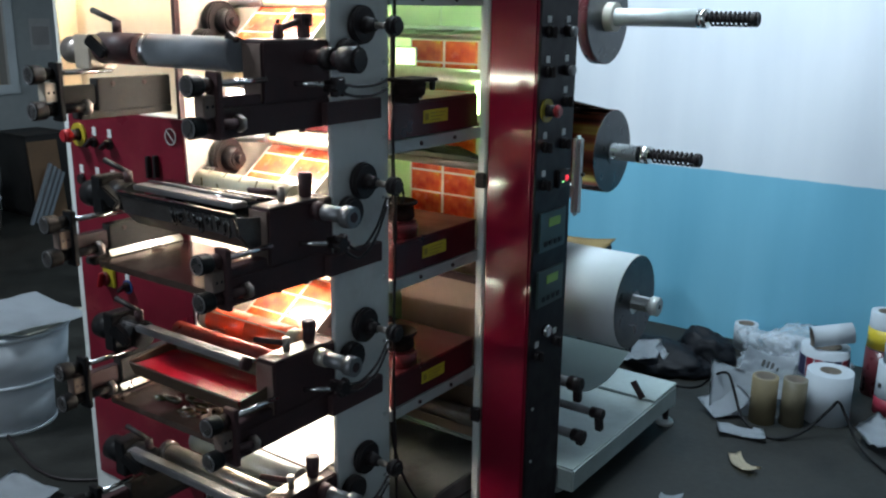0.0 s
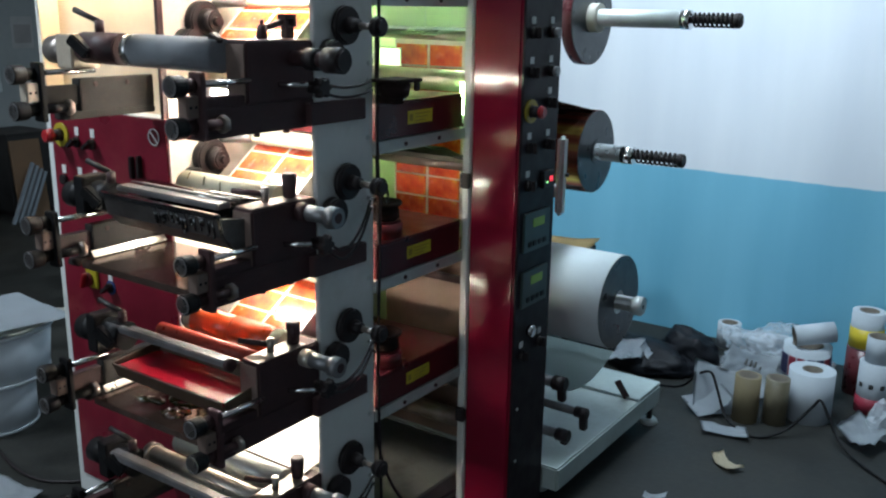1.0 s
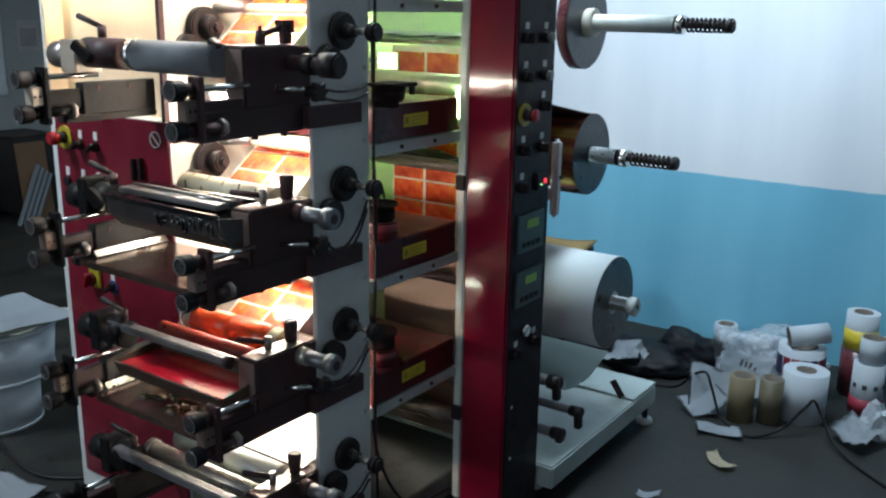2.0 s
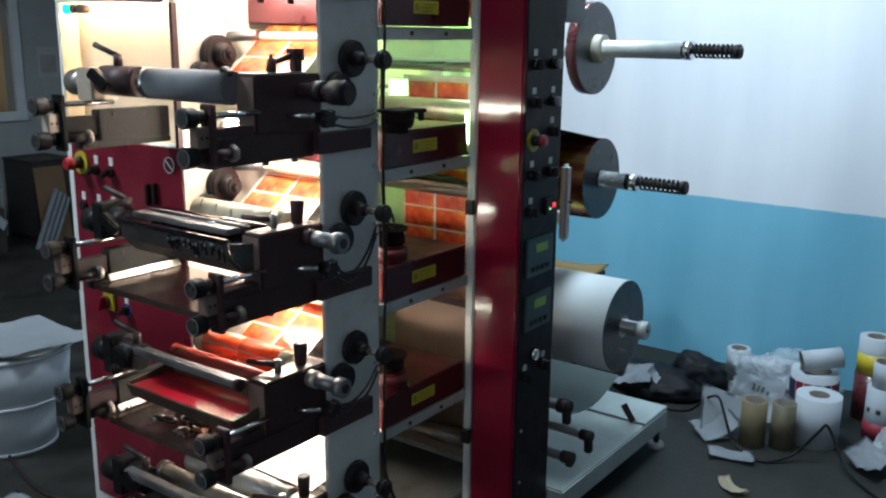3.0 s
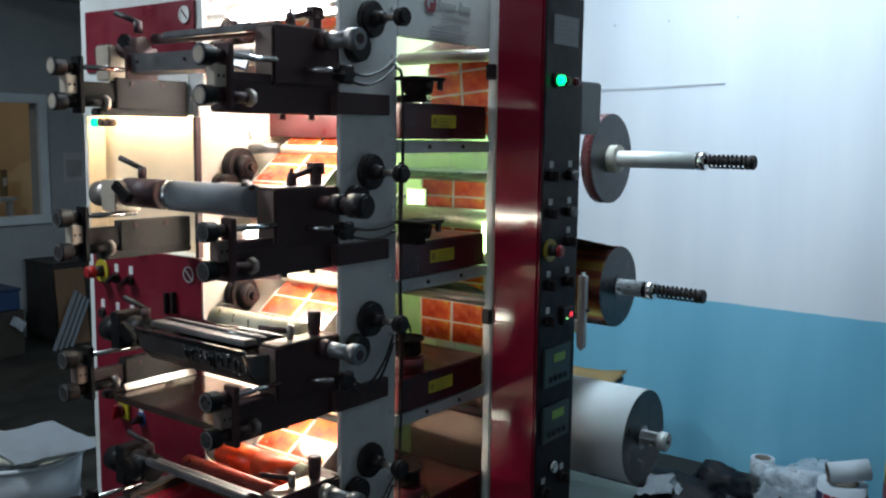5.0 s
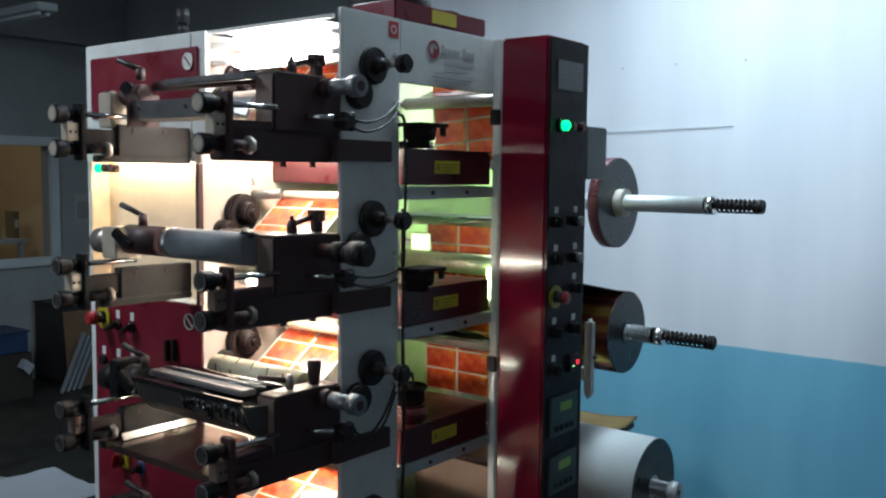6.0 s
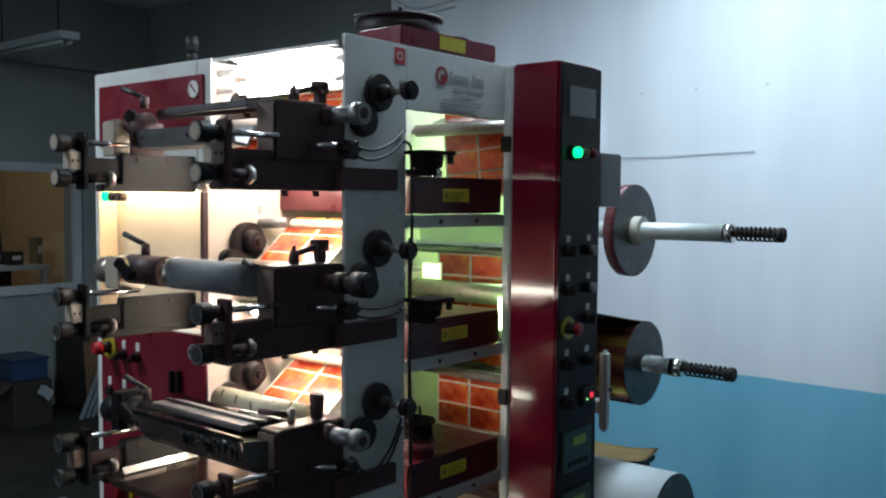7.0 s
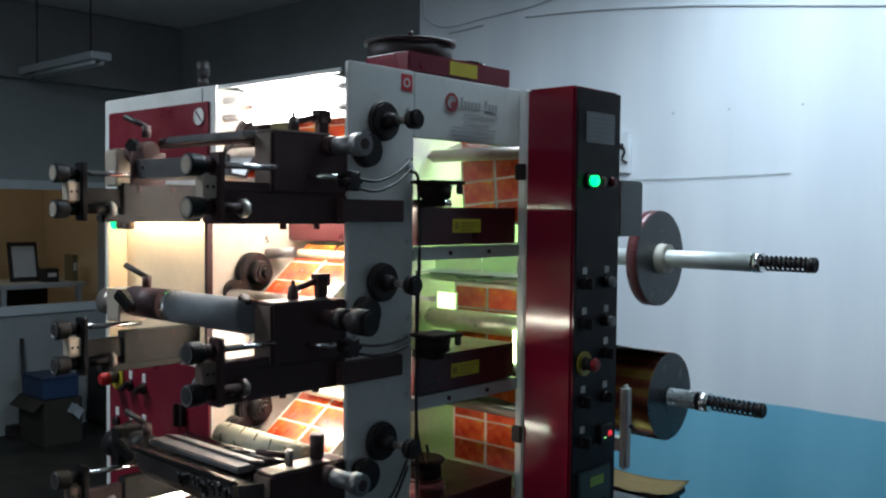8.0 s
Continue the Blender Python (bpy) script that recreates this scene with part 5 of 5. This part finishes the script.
def hazy(name, colour, alpha):
    """Thin milky plastic film: partly see-through, glossy, creased."""
    m = mat(name, colour, 0.25, vary=0.1, scale=20, bump=0.5, bump_scale=40)
    m.node_tree.nodes["Principled BSDF"].inputs["Alpha"].default_value = alpha
    return m


def crumple(name, label, category, at, size, material, seed, rough=0.35, cuts=4, flat=False):
    """A creased heap of sheet or bag that sits on the floor."""
    bm = nb()
    bmesh.ops.create_icosphere(bm, subdivisions=cuts, radius=1)
    for v in bm.verts:
        p = v.co.copy()
        d = 1 + rough * (noise.noise(p * 1.6 + Vector((seed, 0, 0))) - 0.9 * abs(noise.noise(p * 3.3 + Vector((0, seed, 0)))) - 0.5 * abs(noise.noise(p * 7 + Vector((0, 0, seed)))) + 0.2)
        v.co = Vector((p.x * d * size[0], p.y * d * size[1], max(0.0, (p.z * d + 0.45) * size[2])))
    for f in bm.faces:
        f.smooth = not flat
    ob = solid(name, bm, material, label, category)
    ob.location = at
    return ob


def sheet(name, label, m, w, h, curl, material, seed, category="paper sheet"):
    """A loose sheet that curls and buckles, with thickness."""
    bm = nb()
    n = 12
    g = [[bm.verts.new(((i / n - 0.5) * w, (j / n - 0.5) * h + 0.02 * math.sin(3 * i / n + seed), curl * (((i / n - 0.5) * 2) ** 2 + 0.4 * ((j / n - 0.5) * 2) ** 2) + 0.6 * curl * noise.noise(Vector((i * 0.45, j * 0.45, seed))) + 0.3 * curl * abs(noise.noise(Vector((i * 0.9 + seed, j * 0.7, 3.1)))) + 0.25 * curl)) for j in range(n + 1)] for i in range(n + 1)]
    for i in range(n):
        for j in range(n):
            bm.faces.new((g[i][j], g[i + 1][j], g[i + 1][j + 1], g[i][j + 1])).smooth = True
    bmesh.ops.solidify(bm, geom=bm.faces[:], thickness=0.0008)
    ob = solid(name, bm, material, label, category)
    ob.matrix_world = m
    return ob


paper_roll("cardboard_core", "plain brown cardboard core standing on the floor", "cardboard core", 0.522, 1.91, 0, 0.05, 0.036, 0.19, BROWNCORE)
paper_roll("cardboard_core", "olive brown cardboard core wound with tape", "cardboard core", 0.624, 1.957, 0, 0.046, 0.034, 0.187, OLIVECORE)
paper_roll("paper_roll", "white paper roll standing on the floor", "paper roll", 0.72, 2.085, 0, 0.088, 0.036, 0.205, WHITEPAPER)
sr = paper_roll("label_roll", "white label roll with dark blue and red labels", "label roll", 0.645, 2.31, 0, 0.096, 0.06, 0.225, WHITEPAPER)
for i in range(16):
    a = 2 * math.pi * i / 16
    bm = bx(-0.016, 0.016, -0.0012, 0.0012, 0.105, 0.19)
    part("label", transformed(bm, pose(0.0962 * math.sin(a), -0.0962 * math.cos(a), 0, 0, 0, math.degrees(a))), BLUESTRIPE if i % 3 else REDSTRIPE, sr)
paper_roll("paper_tube", "short white paper tube lying on the label roll", "paper tube", 0.60, 2.25, 0.270, 0.043, 0.037, 0.16, WHITEPAPER, tilt=(0, 80, 28))
yr = paper_roll("label_roll", "cream label roll with a yellow side", "label roll", 0.835, 2.49, 0.205, 0.066, 0.036, 0.16, WHITEPAPER)
part("side_band", ring(nb(), (0, 0, 0.005), (0, 0, 1), 0.0675, 0.0662, 0.085, 44), YELLOWROLL, yr, "yellow printed band")
paper_roll("label_roll", "red and white label roll under another roll", "label roll", 0.84, 2.49, 0, 0.075, 0.042, 0.204, MAROON)
cr = paper_roll("label_roll", "white roll with dark punched dots and red foot", "label roll", 0.915, 2.30, 0, 0.062, 0.036, 0.215, WHITEPAPER)
part("band", ring(nb(), (0, 0, 0.002), (0, 0, 1), 0.0636, 0.0622, 0.07, 40), REDSTRIPE, cr, "red printed band")
for i in range(9):
    a = 2 * math.pi * i / 9
    part("dot", transformed(bx(-0.009, 0.009, -0.0012, 0.0012, 0.115, 0.135, bevel=0.001), pose(0.0625 * math.sin(a), -0.0625 * math.cos(a), 0, 0, 0, math.degrees(a))), INK, cr)
paper_roll("paper_cone", "white tapered paper roll on top of another", "paper roll", 0.918, 2.305, 0.217, 0.05, 0.042, 0.105, WHITEPAPER)
paper_roll("paper_roll", "small white roll against the blue wall", "paper roll", 0.2, 2.69, 0, 0.055, 0.034, 0.12, WHITEPAPER)
crumple("plastic_bag", "crumpled clear plastic bag full of offcuts", "plastic bag", (0.47, 2.46, 0), (0.26, 0.17, 0.145), hazy("hazy_plastic_film", (0.62, 0.68, 0.74), 0.32), 3.1, 0.45, 5, False)
crumple("offcuts", "white paper offcuts inside the plastic bag", "paper waste", (0.47, 2.5, 0), (0.17, 0.1, 0.1), WHITEPAPER, 8.4, 0.7, 4, True)
crumple("bin_bag", "slumped black plastic bin bag on the floor", "bin bag", (0.12, 2.36, 0), (0.14, 0.11, 0.115), BAGBLACK, 1.7, 0.22)
crumple("bin_bag", "flat empty part of a black plastic bag", "bin bag", (-0.05, 2.24, 0), (0.27, 0.16, 0.075), BAGBLACK, 5.2, 0.25)
sheet("paper_sheet", "creased white paper sheet leaning on the cardboard cores", pose(0.395, 1.945, 0.08, 56, 6, 30), 0.2, 0.21, 0.007, WHITEPAPER, 21)
sheet("paper_sheet", "folded white paper sheet propped behind the cable", pose(0.37, 1.9, 0.055, 24, -24, 50), 0.17, 0.12, 0.006, WHITEPAPER, 22)
wb = sheet("paper_bag", "white paper bag with dark unreadable writing", pose(0.455, 2.13, 0.10, 48, 14, 12), 0.2, 0.2, 0.035, WHITEPAPER, 23, "paper bag")
for i, (x, w) in enumerate(((-0.02, 0.012), (0.0, 0.01), (0.018, 0.012), (0.04, 0.008))):
    part("writing_bar", bx(x - w / 2, x + w / 2, 0.03, 0.06, 0.022, 0.0235), INK, wb)
crumple("paper_waste", "crumpled translucent foil beside the rolls", "paper waste", (1.0, 2.08, 0), (0.06, 0.06, 0.09), hazy("foil_wrap", (0.6, 0.65, 0.7), 0.5), 4.4, 0.5, 3, True)
sheet("paper_sheet", "white paper sheet lying before the cores", pose(0.50, 1.73, 0.004, 0, 0, 25), 0.17, 0.09, 0.012, WHITEPAPER, 1)
sheet("paper_sheet", "white paper sheet lying at the rolls", pose(0.95, 1.98, 0.02, 8, 0, -20), 0.16, 0.16, 0.03, WHITEPAPER, 2)
sheet("paper_scrap", "torn cream paper scrap on the floor", pose(0.59, 1.50, 0.004, 0, 0, -35), 0.13, 0.055, 0.01, mat("cream_paper", (0.6, 0.52, 0.38), 0.7), 3, "paper scrap")
sheet("paper_scrap", "small white paper scrap on the floor", pose(0.47, 1.12, 0.004, 0, 0, 10), 0.07, 0.04, 0.008, WHITEPAPER, 4, "paper scrap")
sheet("paper_sheet", "white paper sheet leaning on the black bag", pose(-0.06, 2.1, 0.10, 28, 10, 20), 0.12, 0.12, 0.01, WHITEPAPER, 5)
sheet("paper_sheet", "white paper offcut lying behind the platform", pose(-0.05, 1.93, 0.11, 5, 0, 40), 0.13, 0.07, 0.02, WHITEPAPER, 6)
sheet("paper_scrap", "white paper scrap on the black bag", pose(0.03, 2.04, 0.125, 20, 35, 10), 0.06, 0.05, 0.015, WHITEPAPER, 7, "paper scrap")
sheet("paper_sheet", "white paper sheet on the workshop floor", pose(-1.25, -0.16, 0.004, 0, 0, 15), 0.24, 0.16, 0.015, WHITEPAPER, 8)
wc = thing("cable", "thin black cable looping over the floor", "cable")
part("sheath", tube(nb(), ((-0.1, 2.0, 0.007), (0.2, 1.985, 0.03), (0.31, 1.94, 0.13), (0.375, 1.905, 0.165), (0.415, 1.87, 0.12), (0.475, 1.815, 0.035), (0.55, 1.775, 0.008), (0.63, 1.775, 0.007), (0.70, 1.85, 0.03), (0.77, 1.91, 0.12), (0.795, 1.92, 0.15), (0.835, 1.90, 0.10), (0.90, 1.84, 0.03), (1.04, 1.72, 0.007), (1.4, 1.45, 0.007)), 0.0055), GRIP, wc)
wc = thing("cable", "black cable lying on the floor by the cabinet", "cable")
part("sheath", tube(nb(), ((-2.2, 0.25, 0.006), (-1.7, 0.05, 0.006), (-1.3, -0.03, 0.006), (-1.1, 0.1, 0.006), (-1.0, 0.3, 0.006)), 0.006), BLACK, wc)
ts = thing("stool", "dark stool with a tan cardboard sheet on it", "stool")
part("seat", bx(-0.62, -0.36, 2.08, 2.34, 0.46, 0.5, bevel=0.01), BLACK, ts, "dark seat")
for x in (-0.59, -0.39):
    for y in (2.11, 2.31):
        part("leg", cy((x, y, 0), (x, y, 0.462), 0.014), IRON, ts)
sheet("cardboard", "tan cardboard sheet lying on the stool", pose(-0.50, 2.2, 0.502, 0, 0, 12), 0.36, 0.24, 0.012, mat("tan_cardboard", (0.42, 0.30, 0.13), 0.75), 9, "cardboard")

# ---- things by the partition ----
BIN = mat("pale_grey_plastic_bin", (0.46, 0.50, 0.54), 0.4, vary=0.06, scale=5)
for x, y, z, ra, rb, lab in ((-1.82, 0.14, 0.0, 0.155, 0.16, "pale grey round plastic bin on the floor"), (-1.82, 0.14, 0.205, 0.215, 0.235, "wide pale grey bucket standing on another bin"), (-1.5, 0.6, 0.0, 0.15, 0.16, "pale grey round plastic bin beside the cabinet")):
    bn = thing("plastic_bin", lab, "bin", "plastic bins", at=(x, y, z))
    me = finish(ring(nb(), (0, 0, 0), (0, 0, 1), 1.0, 0.955, 0.2, 56), "body", BIN)
    for v in me.vertices:
        k = ra + (rb - ra) * v.co.z / 0.2
        v.co.x, v.co.y = v.co.x * k, v.co.y * k
    body = new("body", me)
    body.parent = bn
    part("rim", ring(nb(), (0, 0, 0.188), (0, 0, 1), rb + 0.012, rb + 0.0005, 0.014, 56), BIN, bn)
    part("foot_ring", ring(nb(), (0, 0, 0.0), (0, 0, 1), ra + 0.006, ra + 0.0005, 0.012, 56), BIN, bn)
    part("base", cy((0, 0, 0.004), (0, 0, 0.01), ra * 0.95, seg=56), BIN, bn)
sheet("paper_sheet", "loose cream paper sheets on the stacked bins", pose(-1.78, 0.14, 0.41, 0, 0, 25), 0.46, 0.34, 0.012, mat("cream_sheet", (0.66, 0.65, 0.56), 0.7), 11, "paper sheet")
sheet("paper_sheet", "loose white paper sheets on the stacked bins", pose(-1.76, 0.18, 0.424, 0, 0, -8), 0.42, 0.32, 0.012, WHITEPAPER, 12, "paper sheet")
dk = thing("cupboard", "dark low cupboard by the partition wall", "cupboard", at=(-5.15, 2.25, 0))
DARKWOOD = mat("dark_stained_board", (0.014, 0.013, 0.013), 0.6, vary=0.3, scale=6)
part("body", bx(-0.2, 0.2, -0.17, 0.17, 0.04, 0.61, bevel=0.004), DARKWOOD, dk)
part("top", bx(-0.21, 0.21, -0.18, 0.18, 0.611, 0.625, bevel=0.004), DARKWOOD, dk, "dark worktop")
part("plinth", bx(-0.18, 0.18, -0.15, 0.15, 0, 0.039), BLACK, dk)
pb = thing("board", "brown fibreboard sheet leaning on the cupboard", "board")
part("sheet", transformed(bx(-0.006, 0.006, -0.12, 0.12, 0, 0.58, bevel=0.002), pose(-4.87, 2.2, 0, 0, -7, 0)), mat("brown_fibreboard", (0.13, 0.075, 0.04), 0.7, vary=0.15), pb)
OXIDE = mat("oxidised_aluminium", (0.2, 0.23, 0.26), 0.5, 0.2, vary=0.15, scale=15)
for i in range(4):
    al = thing("metal_profile", "thin bare aluminium profile leaning on the wall", "metal profile", "leaning profiles")
    part("bar", transformed(bx(-0.012, 0.012, -0.012, 0.012, 0, 0.47 - 0.03 * i, bevel=0.002), pose(-4.78 - i * 0.01, 1.97 + i * 0.05, 0.0, -24, 0, 0)), OXIDE, al)
sb = thing("crate", "dark blue plastic crate on the floor", "crate", at=(-5.05, 2.6, 0))
part("body", bx(-0.22, 0.14, -0.12, 0.12, 0, 0.3, bevel=0.006), mat("navy_plastic", (0.015, 0.03, 0.07), 0.45), sb)
part("rim", bx(-0.23, 0.15, -0.13, 0.13, 0.3005, 0.32, bevel=0.003), BLACK, sb)
bc = thing("crate", "blue plastic crate on a brown carton", "crate", at=(-5.05, 1.65, 0.33))
part("body", bx(-0.17, 0.17, -0.13, 0.13, 0, 0.14, bevel=0.006), mat("blue_plastic", (0.008, 0.03, 0.085), 0.5, vary=0.15), bc)
part("rim", bx(-0.18, 0.18, -0.14, 0.14, 0.1405, 0.155, bevel=0.003), mat("blue_plastic_rim", (0.007, 0.026, 0.075), 0.5), bc)
ct = thing("carton", "open brown carton filled with paper waste", "carton", at=(-5.05, 1.65, 0))
part("body", bx(-0.22, 0.2, -0.14, 0.14, 0, 0.326, bevel=0.003), mat("brown_carton", (0.02, 0.016, 0.012), 0.8), ct)
part("flap", transformed(bx(-0.2, 0.2, 0, 0.1, -0.002, 0.002), pose(0, -0.14, 0.325, -140)), mat("carton_flap", (0.022, 0.017, 0.013), 0.8), ct)
sheet("paper_sheet", "white paper sheet sticking out before the carton", pose(-4.83, 1.72, 0.22, 50, 30, 60), 0.1, 0.08, 0.02, WHITEPAPER, 13)
br = thing("broom", "dark broom standing against the partition", "broom", at=(-5.3, 1.58, 0))
part("handle", transformed(cy((0, 0, 0.08), (0, 0, 0.72), 0.013), pose(0, 0, 0, 0, -6, 0)), DARKWOOD, br)
part("head", bx(-0.05, 0.05, -0.14, 0.14, 0, 0.09, bevel=0.01), BLACK, br)
pp = thing("notice", "faded paper notice on the partition wall", "notice", at=(WALLX + 0.002, 2.55, 1.33))
part("sheet", bx(0, 0.002, -0.09, 0.09, -0.12, 0.12), mat("faded_notice", (0.3, 0.3, 0.3), 0.8), pp)
part("print", bx(0.002, 0.003, -0.07, 0.07, -0.08, 0.06), mat("faded_print", (0.22, 0.21, 0.21), 0.8), pp)
# office behind the window
od = thing("desk", "grey office desk behind the window", "desk", at=(-6.8, 2.0, 0))
part("top", bx(-0.35, 0.35, -1.2, 0.62, 0.99, 1.03, bevel=0.004), GREYTRIM, od)
for y in (-1.15, -0.1, 0.57):
    part("leg", bx(0.28, 0.33, y - 0.02, y + 0.02, 0, 0.99), GREYTRIM, od)
part("back", bx(-0.34, -0.32, -1.15, 0.57, 0.3, 0.99), DARKWOOD, od)
of = thing("picture_frame", "dark picture frame with white sheet leaning on the desk", "picture frame", at=(-6.75, 2.2, 1.03))
part("frame", transformed(bx(-0.012, 0.012, -0.13, 0.13, 0, 0.36, bevel=0.003), pose(0, 0, 0, 0, -12, 0)), DARKWOOD, of)
part("sheet", transformed(bx(0.0125, 0.015, -0.1, 0.1, 0.04, 0.32), pose(0, 0, 0, 0, -12, 0)), WHITEPAPER, of, "white sheet")
for y, w, h, m, lab in ((2.56, 0.05, 0.24, BROWNCORE, "narrow brown box file on the desk"), (2.35, 0.12, 0.12, DARKWOOD, "small dark box on the desk"), (1.75, 0.14, 0.2, BROWNCORE, "brown carton on the desk"), (1.45, 0.1, 0.26, DARKWOOD, "dark box file on the desk"), (1.15, 0.16, 0.18, OLIVECORE, "olive carton on the desk")):
    bxx = thing("box", lab, "box", "boxes on the desk", at=(-6.62, y, 1.03))
    part("body", bx(-0.08, 0.08, -w / 2, w / 2, 0, h, bevel=0.003), m, bxx)
    part("label", bx(0.08, 0.0815, -w / 3, w / 3, h * 0.4, h * 0.7), PALE, bxx)
# unlit ceiling fitting and wall cables
cf = thing("ceiling_light", "unlit white tube fitting hanging under the ceiling", "ceiling light")
part("housing", bx(-5.25, -4.15, 1.52, 1.66, 2.66, 2.71, bevel=0.006), GREYTRIM, cf)
for y in (1.56, 1.62):
    part("tube", cy((-5.2, y, 2.645), (-4.2, y, 2.645), 0.013, seg=14), GREYTRIM, cf)
for x in (-5.1, -4.3):
    part("rod", cy((x, 1.59, 2.71), (x, 1.59, 3.2), 0.006, seg=8), IRON, cf)
GREYCABLE = mat("grey_wall_cable", (0.48, 0.51, 0.54), 0.6)
for pts, r in ((((-0.95, 2.755, 1.86), (-0.838, 2.755, 1.868), (-0.6, 2.756, 1.869), (-0.3, 2.757, 1.878), (-0.1, 2.758, 1.884)), 0.0022), (((-2.39, 2.757, 3.19), (-2.385, 2.757, 2.95), (-2.36, 2.757, 2.87), (-2.19, 2.757, 2.80), (-1.88, 2.757, 2.815), (-1.5, 2.757, 2.84), (-1.2, 2.757, 2.9)), 0.005), (((-2.17, 2.757, 2.76), (-2.0, 2.757, 2.77), (-1.9, 2.757, 2.775)), 0.006), (((-1.6, 2.757, 2.78), (-1.15, 2.757, 2.755), (-0.6, 2.757, 2.70), (-0.19, 2.757, 2.643), (0.4, 2.757, 2.56)), 0.005)):
    w = thing("wall_cable", "thin grey cable running along the wall", "cable", "wall cables")
    part("sheath", tube(nb(), pts, r, 8), GREYCABLE, w)
for x, z in ((-0.688, 2.189), (-0.397, 2.191), (-0.052, 2.189)):
    w = thing("wall_plug", "small dark wall plug in the plaster", "wall plug", "wall plugs", at=(x, WALLY, z))
    part("head", cy((0, -0.004, 0), (0, 0.0, 0), 0.006, seg=10), GREYCABLE, w)
jb = thing("junction_box", "flat white junction box on the wall", "junction box", at=(-0.965, WALLY, 2.0))
part("box", bx(-0.05, 0.05, -0.03, 0.0, -0.1, 0.11, bevel=0.004), mat("white_plastic_box", (0.72, 0.75, 0.79), 0.5), jb)
part("wire", tube(nb(), ((0.0, -0.032, 0.03), (0.03, -0.04, 0.01), (0.02, -0.045, -0.03), (0.045, -0.04, -0.05)), 0.006, 8), BLACK, jb, "short black wire end")
part("wire", tube(nb(), ((0.0, -0.032, 0.03), (0.02, -0.05, 0.045), (0.035, -0.05, 0.01)), 0.006, 8), BLACK, jb)


def motions():
    """The plate cylinders turn and the printed web runs on, label by label."""
    for c, at, rate in SPINNERS:
        walk(c, [(0.1 * i, pose(*at, rate * 0.1 * i)) for i in range(81)])
    for j, (s, way) in enumerate(WEBS):
        phases = [(way * i / FPS * WEBSPEED / PITCH + 0.17 * j) % 1.0 for i in range(8 * FPS + 1)]
        walk(s, [(i / FPS, pose(0, (p - 0.5) * PITCH, 0)) for i, p in enumerate(phases)])


motions()
